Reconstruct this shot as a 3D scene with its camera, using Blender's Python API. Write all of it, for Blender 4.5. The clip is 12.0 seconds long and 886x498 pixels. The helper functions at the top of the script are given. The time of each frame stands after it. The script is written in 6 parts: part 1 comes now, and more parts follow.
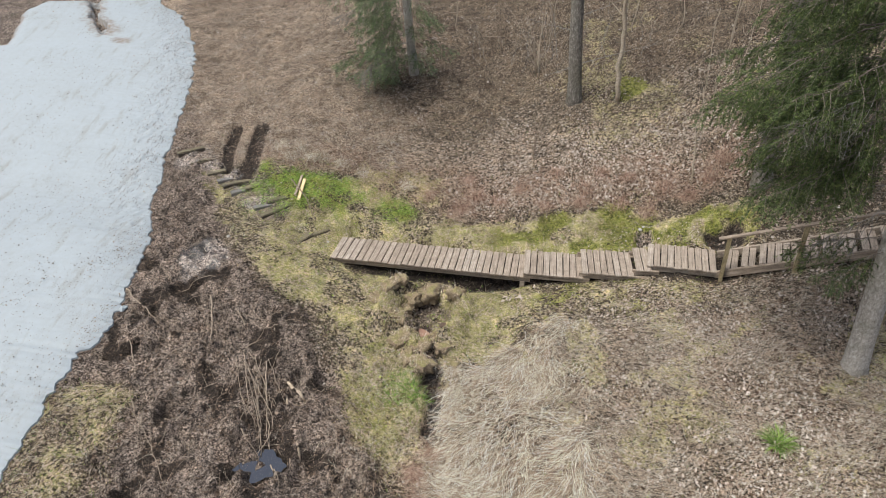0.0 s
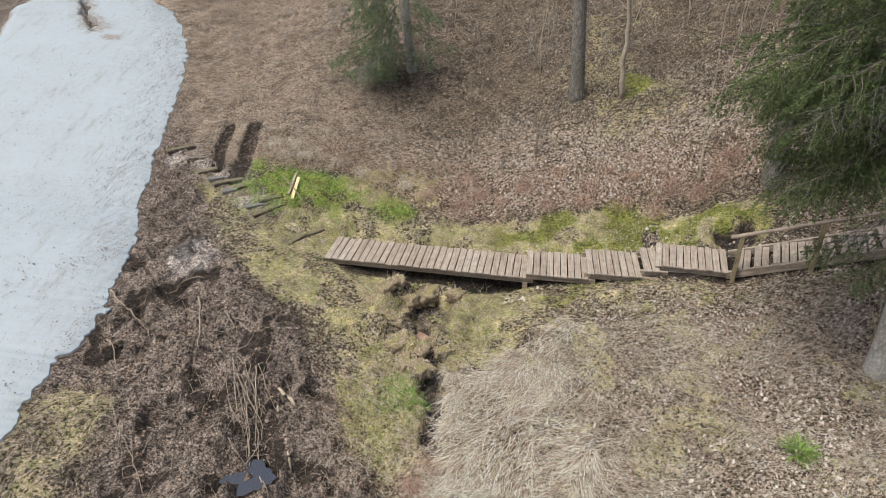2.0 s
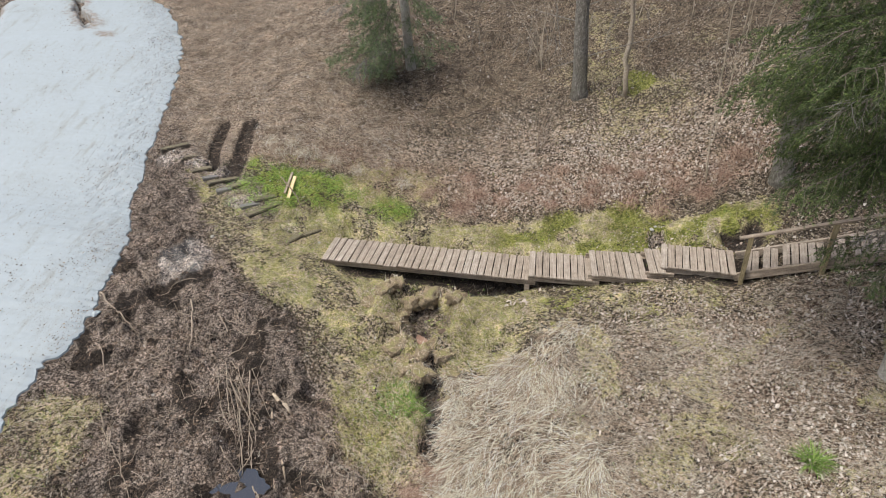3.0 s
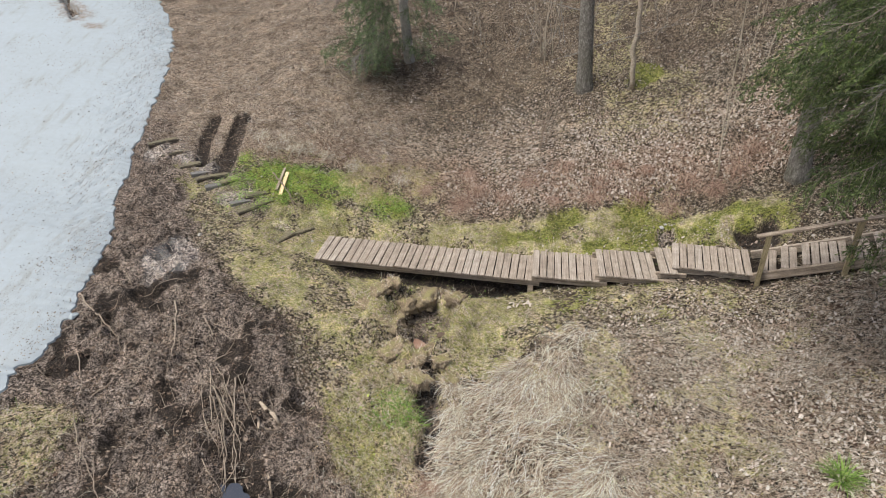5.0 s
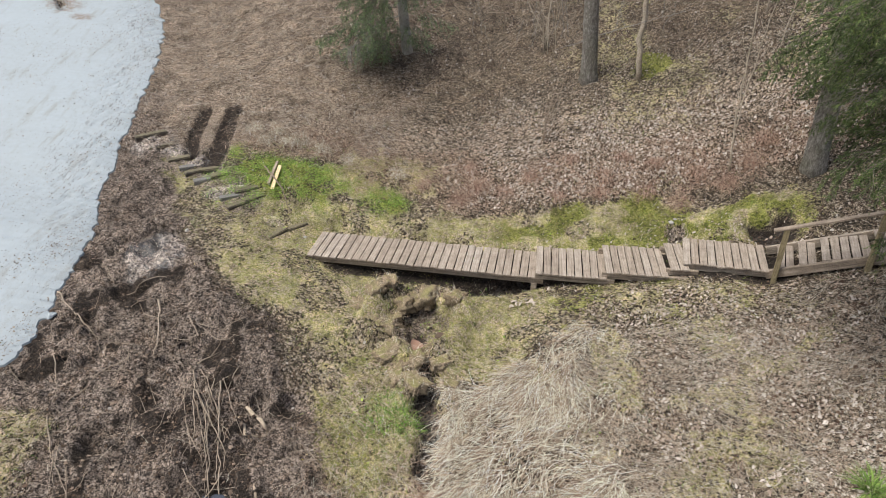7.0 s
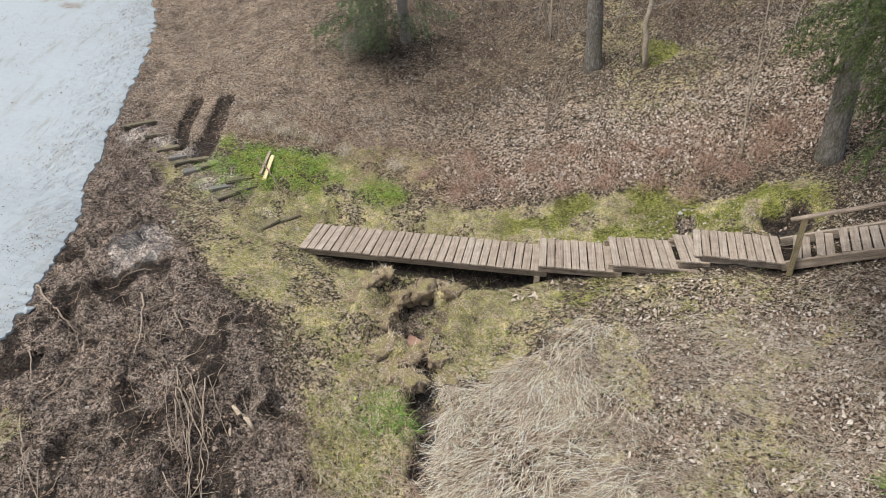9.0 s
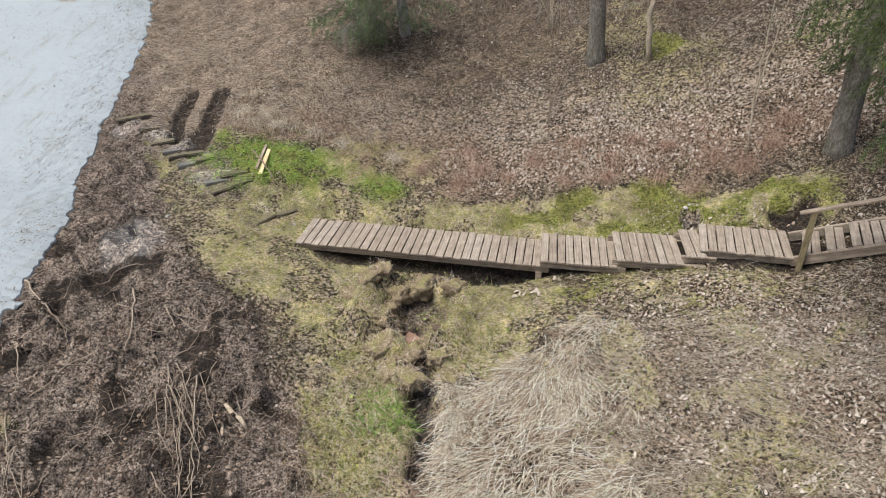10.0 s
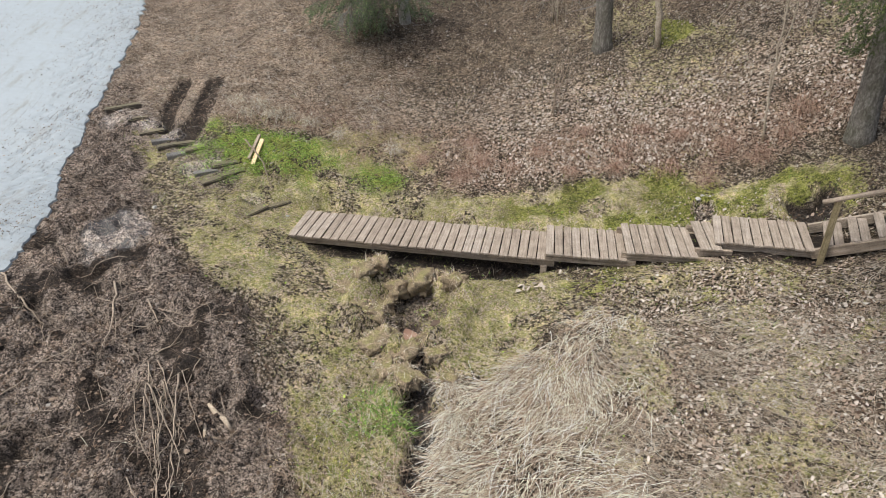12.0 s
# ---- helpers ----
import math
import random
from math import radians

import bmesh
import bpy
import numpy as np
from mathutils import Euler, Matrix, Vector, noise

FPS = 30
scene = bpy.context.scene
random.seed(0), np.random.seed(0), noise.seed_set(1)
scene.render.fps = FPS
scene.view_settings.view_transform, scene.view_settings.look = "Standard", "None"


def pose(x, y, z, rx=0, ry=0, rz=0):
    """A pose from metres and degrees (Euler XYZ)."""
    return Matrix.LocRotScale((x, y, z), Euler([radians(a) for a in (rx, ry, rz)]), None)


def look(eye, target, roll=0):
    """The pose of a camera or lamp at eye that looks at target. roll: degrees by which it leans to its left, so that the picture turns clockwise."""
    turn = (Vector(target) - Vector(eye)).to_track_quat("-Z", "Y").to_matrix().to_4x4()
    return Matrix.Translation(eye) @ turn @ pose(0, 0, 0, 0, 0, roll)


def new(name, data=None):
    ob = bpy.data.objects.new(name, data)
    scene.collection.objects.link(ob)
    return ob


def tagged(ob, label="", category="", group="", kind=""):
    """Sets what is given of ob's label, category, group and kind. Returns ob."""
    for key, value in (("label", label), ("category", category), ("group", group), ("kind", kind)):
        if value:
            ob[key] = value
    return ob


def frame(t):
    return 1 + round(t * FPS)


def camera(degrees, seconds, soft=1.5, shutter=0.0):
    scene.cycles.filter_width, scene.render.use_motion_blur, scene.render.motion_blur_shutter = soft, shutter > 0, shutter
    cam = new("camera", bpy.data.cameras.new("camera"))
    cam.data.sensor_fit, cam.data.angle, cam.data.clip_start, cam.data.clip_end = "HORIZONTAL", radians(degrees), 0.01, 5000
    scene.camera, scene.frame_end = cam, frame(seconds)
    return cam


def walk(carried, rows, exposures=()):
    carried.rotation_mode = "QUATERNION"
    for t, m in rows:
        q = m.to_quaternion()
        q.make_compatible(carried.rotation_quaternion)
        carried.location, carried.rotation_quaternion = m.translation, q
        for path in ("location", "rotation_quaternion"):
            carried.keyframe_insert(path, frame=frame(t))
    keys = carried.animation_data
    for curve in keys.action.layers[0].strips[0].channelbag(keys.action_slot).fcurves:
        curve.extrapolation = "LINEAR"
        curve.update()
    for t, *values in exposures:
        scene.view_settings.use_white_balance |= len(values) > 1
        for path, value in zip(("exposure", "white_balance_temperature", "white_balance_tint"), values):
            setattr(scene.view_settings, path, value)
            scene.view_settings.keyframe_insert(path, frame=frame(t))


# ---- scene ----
cam = camera(72.0, 12.0, soft=0.5)
PATH = [
    (0, (0.102, -9.946, 6.347), (0.021, -8.241, 5.305), -0.2),
    (0.5, (0.101, -9.893, 6.253), (0.021, -8.184, 5.216), -0.3),
    (1, (0.076, -9.803, 6.192), (-0.001, -8.094, 5.155), -0.2),
    (1.5, (0.075, -9.693, 6.096), (-0.002, -7.981, 5.064), -0.2),
    (2, (0.057, -9.603, 6.004), (-0.017, -7.887, 4.979), -0.1),
    (2.5, (0.038, -9.477, 5.934), (-0.033, -7.761, 4.91), 0.0),
    (3, (0.028, -9.35, 5.865), (-0.042, -7.633, 4.841), -0.0),
    (5, (0.036, -8.889, 5.561), (-0.036, -7.171, 4.538), -0.0),
    (5.5, (0.038, -8.783, 5.495), (-0.034, -7.067, 4.471), -0.0),
    (6, (0.034, -8.684, 5.409), (-0.038, -6.967, 4.387), -0.0),
    (6.5, (0.043, -8.591, 5.332), (-0.031, -6.873, 4.309), -0.1),
    (7, (0.048, -8.495, 5.253), (-0.026, -6.778, 4.23), -0.1),
    (9, (0.073, -8.183, 4.914), (-0.005, -6.465, 3.892), -0.2),
    (9.5, (0.074, -8.107, 4.829), (-0.004, -6.39, 3.806), -0.2),
    (10, (0.083, -8.029, 4.738), (0.003, -6.312, 3.716), -0.2),
    (10.5, (0.093, -7.952, 4.647), (0.011, -6.234, 3.625), -0.3),
    (11, (0.095, -7.872, 4.567), (0.012, -6.154, 3.545), -0.3),
    (11.5, (0.106, -7.79, 4.486), (0.02, -6.072, 3.466), -0.4),
    (12, (0.113, -7.699, 4.395), (0.023, -5.98, 3.377), -0.3),
]
walk(cam, [(t, look(eye, target, roll)) for t, eye, target, roll in PATH])

# ---- world, sun, exposure ----
SUN_EL, SUN_AZ = radians(64), radians(-112)
world = bpy.data.worlds.new("sky")
scene.world = world
world.use_nodes = True
wt = world.node_tree
sky = wt.nodes.new("ShaderNodeTexSky")
sky.sky_type, sky.sun_disc = "NISHITA", False
sky.sun_elevation, sky.sun_rotation = SUN_EL, SUN_AZ
sky.air_density, sky.dust_density = 1.0, 5.0
wt.links.new(sky.outputs[0], wt.nodes["Background"].inputs[0])
wt.nodes["Background"].inputs[1].default_value = 0.105
lamp = bpy.data.lights.new("sun", "SUN")
lamp.energy, lamp.angle, lamp.color = 2.98, radians(36), (1.0, 0.985, 0.91)
sun = new("sun", lamp)
sun.matrix_world = look((math.sin(SUN_AZ) * 30, math.cos(SUN_AZ) * 30, 30 * math.tan(SUN_EL)), (0, 0, 0))


# ---- materials ----
def nd(nt, kind, ins=(), **attrs):
    n = nt.nodes.new(kind)
    for k, v in attrs.items():
        setattr(n, k, v)
    for key, v in dict(ins).items():
        s = n.inputs[key]
        if isinstance(v, bpy.types.NodeSocket):
            nt.links.new(v, s)
        else:
            s.default_value = v
    return n


def material(name, rough=0.8):
    m = bpy.data.materials.new(name)
    m.use_nodes = True
    nt = m.node_tree
    b = nt.nodes["Principled BSDF"]
    b.inputs["Roughness"].default_value = rough
    return m, nt, b


def ramp(nt, fac, stops, gain=1.0):
    stops = [(p, tuple(min(0.9, v * gain) for v in c)) for p, c in stops] if gain != 1.0 else stops
    r = nd(nt, "ShaderNodeValToRGB", {"Fac": fac})
    e = r.color_ramp.elements
    while len(e) < len(stops):
        e.new(0.5)
    for el, (p, c) in zip(e, stops):
        el.position, el.color = p, (*c, 1)
    return r.outputs["Color"]


def mix(nt, fac, a, b, blend="MIX"):
    n = nd(nt, "ShaderNodeMix", data_type="RGBA", blend_type=blend)
    for s, v in ((n.inputs[0], fac), (n.inputs[6], a), (n.inputs[7], b)):
        if isinstance(v, bpy.types.NodeSocket):
            nt.links.new(v, s)
        else:
            s.default_value = v if isinstance(v, (int, float)) else (*v, 1)
    return n.outputs[2]


def maths(nt, op, a, b=0.0, clamp=False):
    n = nd(nt, "ShaderNodeMath", {0: a, 1: b}, operation=op, use_clamp=clamp)
    return n.outputs[0]


def noise_tex(nt, vec, scale, detail=4.0, rough=0.6):
    return nd(nt, "ShaderNodeTexNoise", {"Vector": vec, "Scale": scale, "Detail": detail, "Roughness": rough}).outputs["Fac"]


def bump(nt, b, height, strength, dist):
    n = nd(nt, "ShaderNodeBump", {"Height": height, "Strength": strength, "Distance": dist})
    nt.links.new(n.outputs[0], b.inputs["Normal"])


def position(nt):
    return nd(nt, "ShaderNodeNewGeometry").outputs["Position"]


def island_material(name, stops, rough=0.75, grain=0.25, gain=1.0):
    """Loose pieces, each with a shade of its own, and a fine mottling."""
    m, nt, b = material(name, rough)
    rnd = nd(nt, "ShaderNodeNewGeometry").outputs["Random Per Island"]
    col = ramp(nt, rnd, stops, gain)
    n = noise_tex(nt, position(nt), 45, 3)
    shade = ramp(nt, n, [(0.25, (1 - grain,) * 3), (0.75, (1 + 0.0 * grain,) * 3)])
    nt.links.new(mix(nt, 1.0, col, shade, "MULTIPLY"), b.inputs["Base Color"])
    b.inputs["Specular IOR Level"].default_value = 0.2
    return m


def grained_wood(name, stops, rough=0.8, along=1, tone=0.35):
    """Weathered sawn wood: long grain, blotches, each piece a little lighter or darker."""
    m, nt, b = material(name, rough)
    oc = nd(nt, "ShaderNodeTexCoord").outputs["Object"]
    rnd = nd(nt, "ShaderNodeObjectInfo").outputs["Random"]
    off = nd(nt, "ShaderNodeVectorMath", {0: oc}, operation="ADD")
    cx = nd(nt, "ShaderNodeCombineXYZ", {0: maths(nt, "MULTIPLY", rnd, 37.0), 1: maths(nt, "MULTIPLY", rnd, 91.0), 2: 0.0}).outputs[0]
    nt.links.new(cx, off.inputs[1])
    sc = [38.0, 38.0, 38.0]
    sc[along] = 1.6
    st = nd(nt, "ShaderNodeVectorMath", {0: off.outputs[0], 1: tuple(sc)}, operation="MULTIPLY").outputs[0]
    grain = noise_tex(nt, st, 1.0, 5, 0.65)
    blot = noise_tex(nt, off.outputs[0], 7.0, 4, 0.6)
    col = ramp(nt, grain, stops, 1.6)
    col = mix(nt, 1.0, col, ramp(nt, blot, [(0.3, (1 - tone,) * 3), (0.65, (1, 1, 1))]), "MULTIPLY")
    spk = noise_tex(nt, off.outputs[0], 60.0, 4, 0.75)
    col = mix(nt, 1.0, col, ramp(nt, spk, [(0.30, (0.55, 0.52, 0.48)), (0.48, (1, 1, 1)), (0.72, (1.25, 1.25, 1.25))]), "MULTIPLY")
    vary = ramp(nt, rnd, [(0.0, (0.88, 0.85, 0.82)), (0.5, (1, 0.97, 0.94)), (1.0, (1.08, 1.08, 1.08))])
    col = mix(nt, 1.0, col, vary, "MULTIPLY")
    nt.links.new(col, b.inputs["Base Color"])
    b.inputs["Specular IOR Level"].default_value = 0.25
    bump(nt, b, grain, 0.5, 0.004)
    return m


def bark(name, stops, scale=14.0, stretch=3.0, moss=0.0, strength=0.8):
    m, nt, b = material(name, 0.9)
    p = position(nt)
    wv = nd(nt, "ShaderNodeTexNoise", {"Vector": p, "Scale": scale * 1.2, "Detail": 2.0}).outputs["Color"]
    wv = nd(nt, "ShaderNodeVectorMath", {0: wv, 1: (0.06,) * 3}, operation="MULTIPLY").outputs[0]
    pw = nd(nt, "ShaderNodeVectorMath", {0: p, 1: wv}, operation="ADD").outputs[0]
    st = nd(nt, "ShaderNodeVectorMath", {0: pw, 1: (stretch, stretch, 1.0)}, operation="MULTIPLY").outputs[0]
    v = nd(nt, "ShaderNodeTexVoronoi", {"Vector": st, "Scale": scale * 1.5}, feature="DISTANCE_TO_EDGE").outputs["Distance"]
    n = noise_tex(nt, st, scale, 5, 0.7)
    big = noise_tex(nt, p, 2.2, 3)
    col = ramp(nt, n, stops, 2.0)
    col = mix(nt, ramp(nt, v, [(0.0, (0.35,) * 3), (0.10, (0,) * 3)]), col, [c * 0.7 for c in stops[0][1]])
    if moss:
        col = mix(nt, ramp(nt, big, [(0.62 - moss, (0, 0, 0)), (0.75, (0.55,) * 3)]), col, (0.10, 0.11, 0.045))
    nt.links.new(col, b.inputs["Base Color"])
    b.inputs["Specular IOR Level"].default_value = 0.15
    h = maths(nt, "ADD", n, ramp(nt, v, [(0, (0, 0, 0)), (0.2, (1, 1, 1))]))
    bump(nt, b, h, strength, 0.02)
    return m


def flakes(nt, vec, scale, jitter=0.35):
    """A value for each small flake of an uneven litter."""
    n = nd(nt, "ShaderNodeTexNoise", {"Vector": vec, "Scale": scale * 0.9, "Detail": 2.0}).outputs["Color"]
    w = nd(nt, "ShaderNodeVectorMath", {0: n, 1: (jitter / scale * 3,) * 3}, operation="MULTIPLY").outputs[0]
    v = nd(nt, "ShaderNodeVectorMath", {0: vec, 1: w}, operation="ADD").outputs[0]
    c = nd(nt, "ShaderNodeTexVoronoi", {"Vector": v, "Scale": scale}).outputs["Color"]
    return nd(nt, "ShaderNodeSeparateColor", {0: c}).outputs[0]


def ground_material():
    m, nt, b = material("forest_floor", 0.92)
    p = position(nt)
    att = {k: nd(nt, "ShaderNodeAttribute", attribute_name=k).outputs["Fac"] for k in ("mud", "moss", "straw", "wet", "red", "needle_and_shade", "lush", "peat_and_shade", "thatch")}
    fine, mid, big = noise_tex(nt, p, 70, 5, 0.8), noise_tex(nt, p, 11, 5, 0.7), noise_tex(nt, p, 1.6, 4, 0.6)
    f1, f2 = flakes(nt, p, 30), flakes(nt, p, 75)
    grit = maths(nt, "ADD", maths(nt, "MULTIPLY", f2, 0.45), maths(nt, "ADD", maths(nt, "MULTIPLY", f1, 0.3), maths(nt, "MULTIPLY", fine, 0.25)))
    litter = ramp(nt, grit, [(0.26, (0.012, 0.009, 0.007)), (0.42, (0.068, 0.053, 0.036)), (0.55, (0.165, 0.128, 0.088)), (0.67, (0.37, 0.305, 0.235)), (0.78, (0.66, 0.585, 0.50))])
    thatch = ramp(nt, grit, [(0.24, (0.04, 0.03, 0.023)), (0.44, (0.26, 0.195, 0.147)), (0.60, (0.50, 0.40, 0.31)), (0.76, (0.72, 0.62, 0.52))])
    mud = ramp(nt, maths(nt, "ADD", maths(nt, "MULTIPLY", grit, 0.75), maths(nt, "MULTIPLY", mid, 0.25)),
               [(0.31, (0.022, 0.017, 0.015)), (0.44, (0.135, 0.108, 0.092)), (0.57, (0.34, 0.275, 0.23)), (0.70, (0.62, 0.53, 0.46))])
    moss = ramp(nt, maths(nt, "ADD", maths(nt, "MULTIPLY", grit, 0.7), maths(nt, "MULTIPLY", mid, 0.3)),
                [(0.20, (0.09, 0.083, 0.032)), (0.34, (0.29, 0.285, 0.10)), (0.47, (0.50, 0.475, 0.20)), (0.62, (0.74, 0.65, 0.42)), (0.78, (0.88, 0.77, 0.62))])
    patch = maths(nt, "ADD", maths(nt, "MULTIPLY", noise_tex(nt, p, 4.5, 5, 0.65), 0.75), maths(nt, "MULTIPLY", f1, 0.25))
    moss = mix(nt, ramp(nt, patch, [(0.47, (0, 0, 0)), (0.60, (0.85,) * 3)]), moss, thatch)
    lush = ramp(nt, grit, [(0.2, (0.035, 0.042, 0.010)), (0.42, (0.16, 0.185, 0.034)), (0.58, (0.30, 0.325, 0.062)), (0.82, (0.50, 0.49, 0.19))])
    straw = ramp(nt, grit, [(0.26, (0.04, 0.03, 0.022)), (0.45, (0.20, 0.15, 0.11)), (0.74, (0.58, 0.47, 0.37))])
    red = ramp(nt, grit, [(0.24, (0.022, 0.015, 0.011)), (0.44, (0.18, 0.122, 0.09)), (0.70, (0.58, 0.45, 0.36))])
    # needle litter, whose dark tone also stands for forest shade on the upper slope
    needle_and_shade = ramp(nt, grit, [(0.24, (0.012, 0.009, 0.007)), (0.47, (0.14, 0.105, 0.072)), (0.7, (0.33, 0.265, 0.195)), (0.82, (0.64, 0.56, 0.46))])

    def zone(k):
        wob = maths(nt, "MULTIPLY", maths(nt, "SUBTRACT", maths(nt, "ADD", maths(nt, "MULTIPLY", mid, 0.65), maths(nt, "MULTIPLY", f1, 0.35)), 0.5), 1.7)
        return ramp(nt, maths(nt, "ADD", att[k], wob), [(0.34, (0, 0, 0)), (0.66, (1, 1, 1))])

    col = mix(nt, zone("thatch"), litter, thatch)
    col = mix(nt, zone("needle_and_shade"), col, needle_and_shade)
    col = mix(nt, zone("red"), col, red)
    col = mix(nt, zone("straw"), col, straw)
    col = mix(nt, zone("moss"), col, moss)
    col = mix(nt, zone("lush"), col, lush)
    col = mix(nt, zone("mud"), col, mud)
    # near-black ground: peat in the mud, and painted shade beneath the boardwalk
    peat_and_shade = ramp(nt, grit, [(0.2, (0.012, 0.009, 0.007)), (0.55, (0.045, 0.034, 0.027)), (0.85, (0.14, 0.11, 0.09))])
    col = mix(nt, zone("peat_and_shade"), col, peat_and_shade)
    col = mix(nt, 1.0, col, ramp(nt, big, [(0.32, (0.66, 0.64, 0.62)), (0.5, (0.95, 0.95, 0.95)), (0.66, (1.14, 1.12, 1.10))]), "MULTIPLY")
    mott = noise_tex(nt, p, 4.0, 6, 0.7)
    col = mix(nt, 1.0, col, ramp(nt, mott, [(0.34, (0.55, 0.54, 0.53)), (0.5, (1.0, 1.0, 1.0)), (0.64, (1.22, 1.18, 1.13))]), "MULTIPLY")
    nt.links.new(col, b.inputs["Base Color"])
    wet = ramp(nt, maths(nt, "ADD", att["wet"], maths(nt, "MULTIPLY", maths(nt, "SUBTRACT", mid, 0.5), 1.2)), [(0.45, (0.92,) * 3), (0.7, (0.22,) * 3)])
    nt.links.new(wet, b.inputs["Roughness"])
    damp = maths(nt, "SUBTRACT", 1.0, maths(nt, "DIVIDE", wet, 0.92))
    nt.links.new(maths(nt, "ADD", 0.3, maths(nt, "MULTIPLY", damp, 0.9)), b.inputs["Specular IOR Level"])
    b.inputs["IOR"].default_value = 1.6
    relief = maths(nt, "ADD", maths(nt, "ADD", fine, f1), maths(nt, "MULTIPLY", mid, 1.5))
    bump(nt, b, maths(nt, "MULTIPLY", relief, maths(nt, "SUBTRACT", 1.0, maths(nt, "MULTIPLY", damp, 0.9))), 1.0, 0.034)
    return m


def snow_material():
    m, nt, b = material("old_snow", 0.6)
    p = position(nt)
    fine, mid, big = noise_tex(nt, p, 60, 4, 0.7), noise_tex(nt, p, 9, 4, 0.65), noise_tex(nt, p, 0.9, 4, 0.6)
    col = ramp(nt, maths(nt, "ADD", maths(nt, "MULTIPLY", mid, 0.6), maths(nt, "MULTIPLY", big, 0.4)),
               [(0.28, (0.35, 0.38, 0.40)), (0.42, (0.385, 0.435, 0.47)), (0.62, (0.405, 0.465, 0.51))])
    dirt = ramp(nt, maths(nt, "ADD", maths(nt, "MULTIPLY", fine, 0.55), maths(nt, "MULTIPLY", big, 0.45)), [(0.30, (0.5, 0.43, 0.36)), (0.41, (1, 1, 1))])
    col = mix(nt, 1.0, col, dirt, "MULTIPLY")
    turn = nd(nt, "ShaderNodeMapping", {"Vector": p, "Rotation": (0, 0, 0.35), "Scale": (3.2, 0.75, 1.0)}).outputs[0]
    rill = maths(nt, "ADD", maths(nt, "MULTIPLY", noise_tex(nt, turn, 1.3, 4, 0.6), 0.7), maths(nt, "MULTIPLY", fine, 0.3))
    col = mix(nt, 1.0, col, ramp(nt, rill, [(0.33, (0.80, 0.74, 0.68)), (0.45, (1, 1, 1))]), "MULTIPLY")
    att = nd(nt, "ShaderNodeAttribute", attribute_name="grime").outputs["Fac"]
    g = ramp(nt, maths(nt, "ADD", att, maths(nt, "MULTIPLY", maths(nt, "SUBTRACT", mid, 0.5), 1.6)), [(0.4, (0, 0, 0)), (1.0, (1, 1, 1))])
    col = mix(nt, g, col, (0.24, 0.19, 0.15))
    rim = nd(nt, "ShaderNodeAttribute", attribute_name="rim").outputs["Fac"]
    slant = nd(nt, "ShaderNodeMapping", {"Vector": p, "Rotation": (0, 0, 0.5), "Scale": (4.0, 0.9, 1.0)}).outputs[0]
    cup = ramp(nt, noise_tex(nt, slant, 6.0, 3, 0.6), [(0.36, (0, 0, 0)), (0.42, (1, 1, 1))])
    # shade of the melt cups painted along the rim; small dimples darkened everywhere
    slit_shade = maths(nt, "MULTIPLY", maths(nt, "SUBTRACT", 1.0, cup), maths(nt, "MULTIPLY", rim, 0.6))
    col = mix(nt, slit_shade, col, (0.17, 0.155, 0.145))
    dents = nd(nt, "ShaderNodeMapping", {"Vector": p, "Rotation": (0, 0, -0.5), "Scale": (1.0, 0.6, 1.0)}).outputs[0]
    dent = ramp(nt, maths(nt, "ADD", maths(nt, "MULTIPLY", noise_tex(nt, dents, 22, 2, 0.5), 0.75), maths(nt, "MULTIPLY", big, 0.25)), [(0.29, (0.62, 0.59, 0.56)), (0.36, (1, 1, 1))])
    col = mix(nt, 1.0, col, dent, "MULTIPLY")
    nt.links.new(col, b.inputs["Base Color"])
    h = maths(nt, "ADD", maths(nt, "MULTIPLY", maths(nt, "MULTIPLY", cup, rim), 3.0), maths(nt, "ADD", maths(nt, "MULTIPLY", mid, 0.25), maths(nt, "MULTIPLY", fine, 0.25)))
    bump(nt, b, h, 0.28, 0.03)
    return m


def stone_material(name, dark, light, moss_level, rough=0.85, top=None):
    m, nt, b = material(name, rough)
    p = position(nt)
    fine, mid = noise_tex(nt, p, 50, 5, 0.7), noise_tex(nt, p, 6, 4, 0.6)
    col = ramp(nt, fine, [(0.3, dark), (0.7, light)], 1.5)
    nz = nd(nt, "ShaderNodeSeparateXYZ", {0: nd(nt, "ShaderNodeNewGeometry").outputs["Normal"]}).outputs[2]
    f = maths(nt, "ADD", maths(nt, "MULTIPLY", nz, 0.5), maths(nt, "MULTIPLY", mid, 0.8))
    mossc = ramp(nt, fine, top or [(0.3, (0.035, 0.035, 0.013)), (0.7, (0.17, 0.155, 0.055))], 1.6)
    col = mix(nt, ramp(nt, f, [(moss_level, (0, 0, 0)), (moss_level + 0.2, (1, 1, 1))]), col, mossc)
    nt.links.new(col, b.inputs["Base Color"])
    bump(nt, b, maths(nt, "ADD", fine, mid), 0.7, 0.02)
    return m, nt, b


M_GROUND = ground_material()
M_SNOW = snow_material()
M_PLANK = grained_wood("weathered_boards", [(0.25, (0.15, 0.124, 0.103)), (0.5, (0.265, 0.229, 0.195)), (0.75, (0.365, 0.323, 0.283))], 0.8, 1, 0.28)
M_BEAM = grained_wood("weathered_beams", [(0.25, (0.12, 0.10, 0.08)), (0.5, (0.26, 0.22, 0.18)), (0.75, (0.39, 0.34, 0.285))], 0.85, 0)
M_POST = grained_wood("mossy_posts", [(0.25, (0.10, 0.085, 0.05)), (0.5, (0.215, 0.185, 0.115)), (0.75, (0.33, 0.28, 0.19))], 0.85, 2)
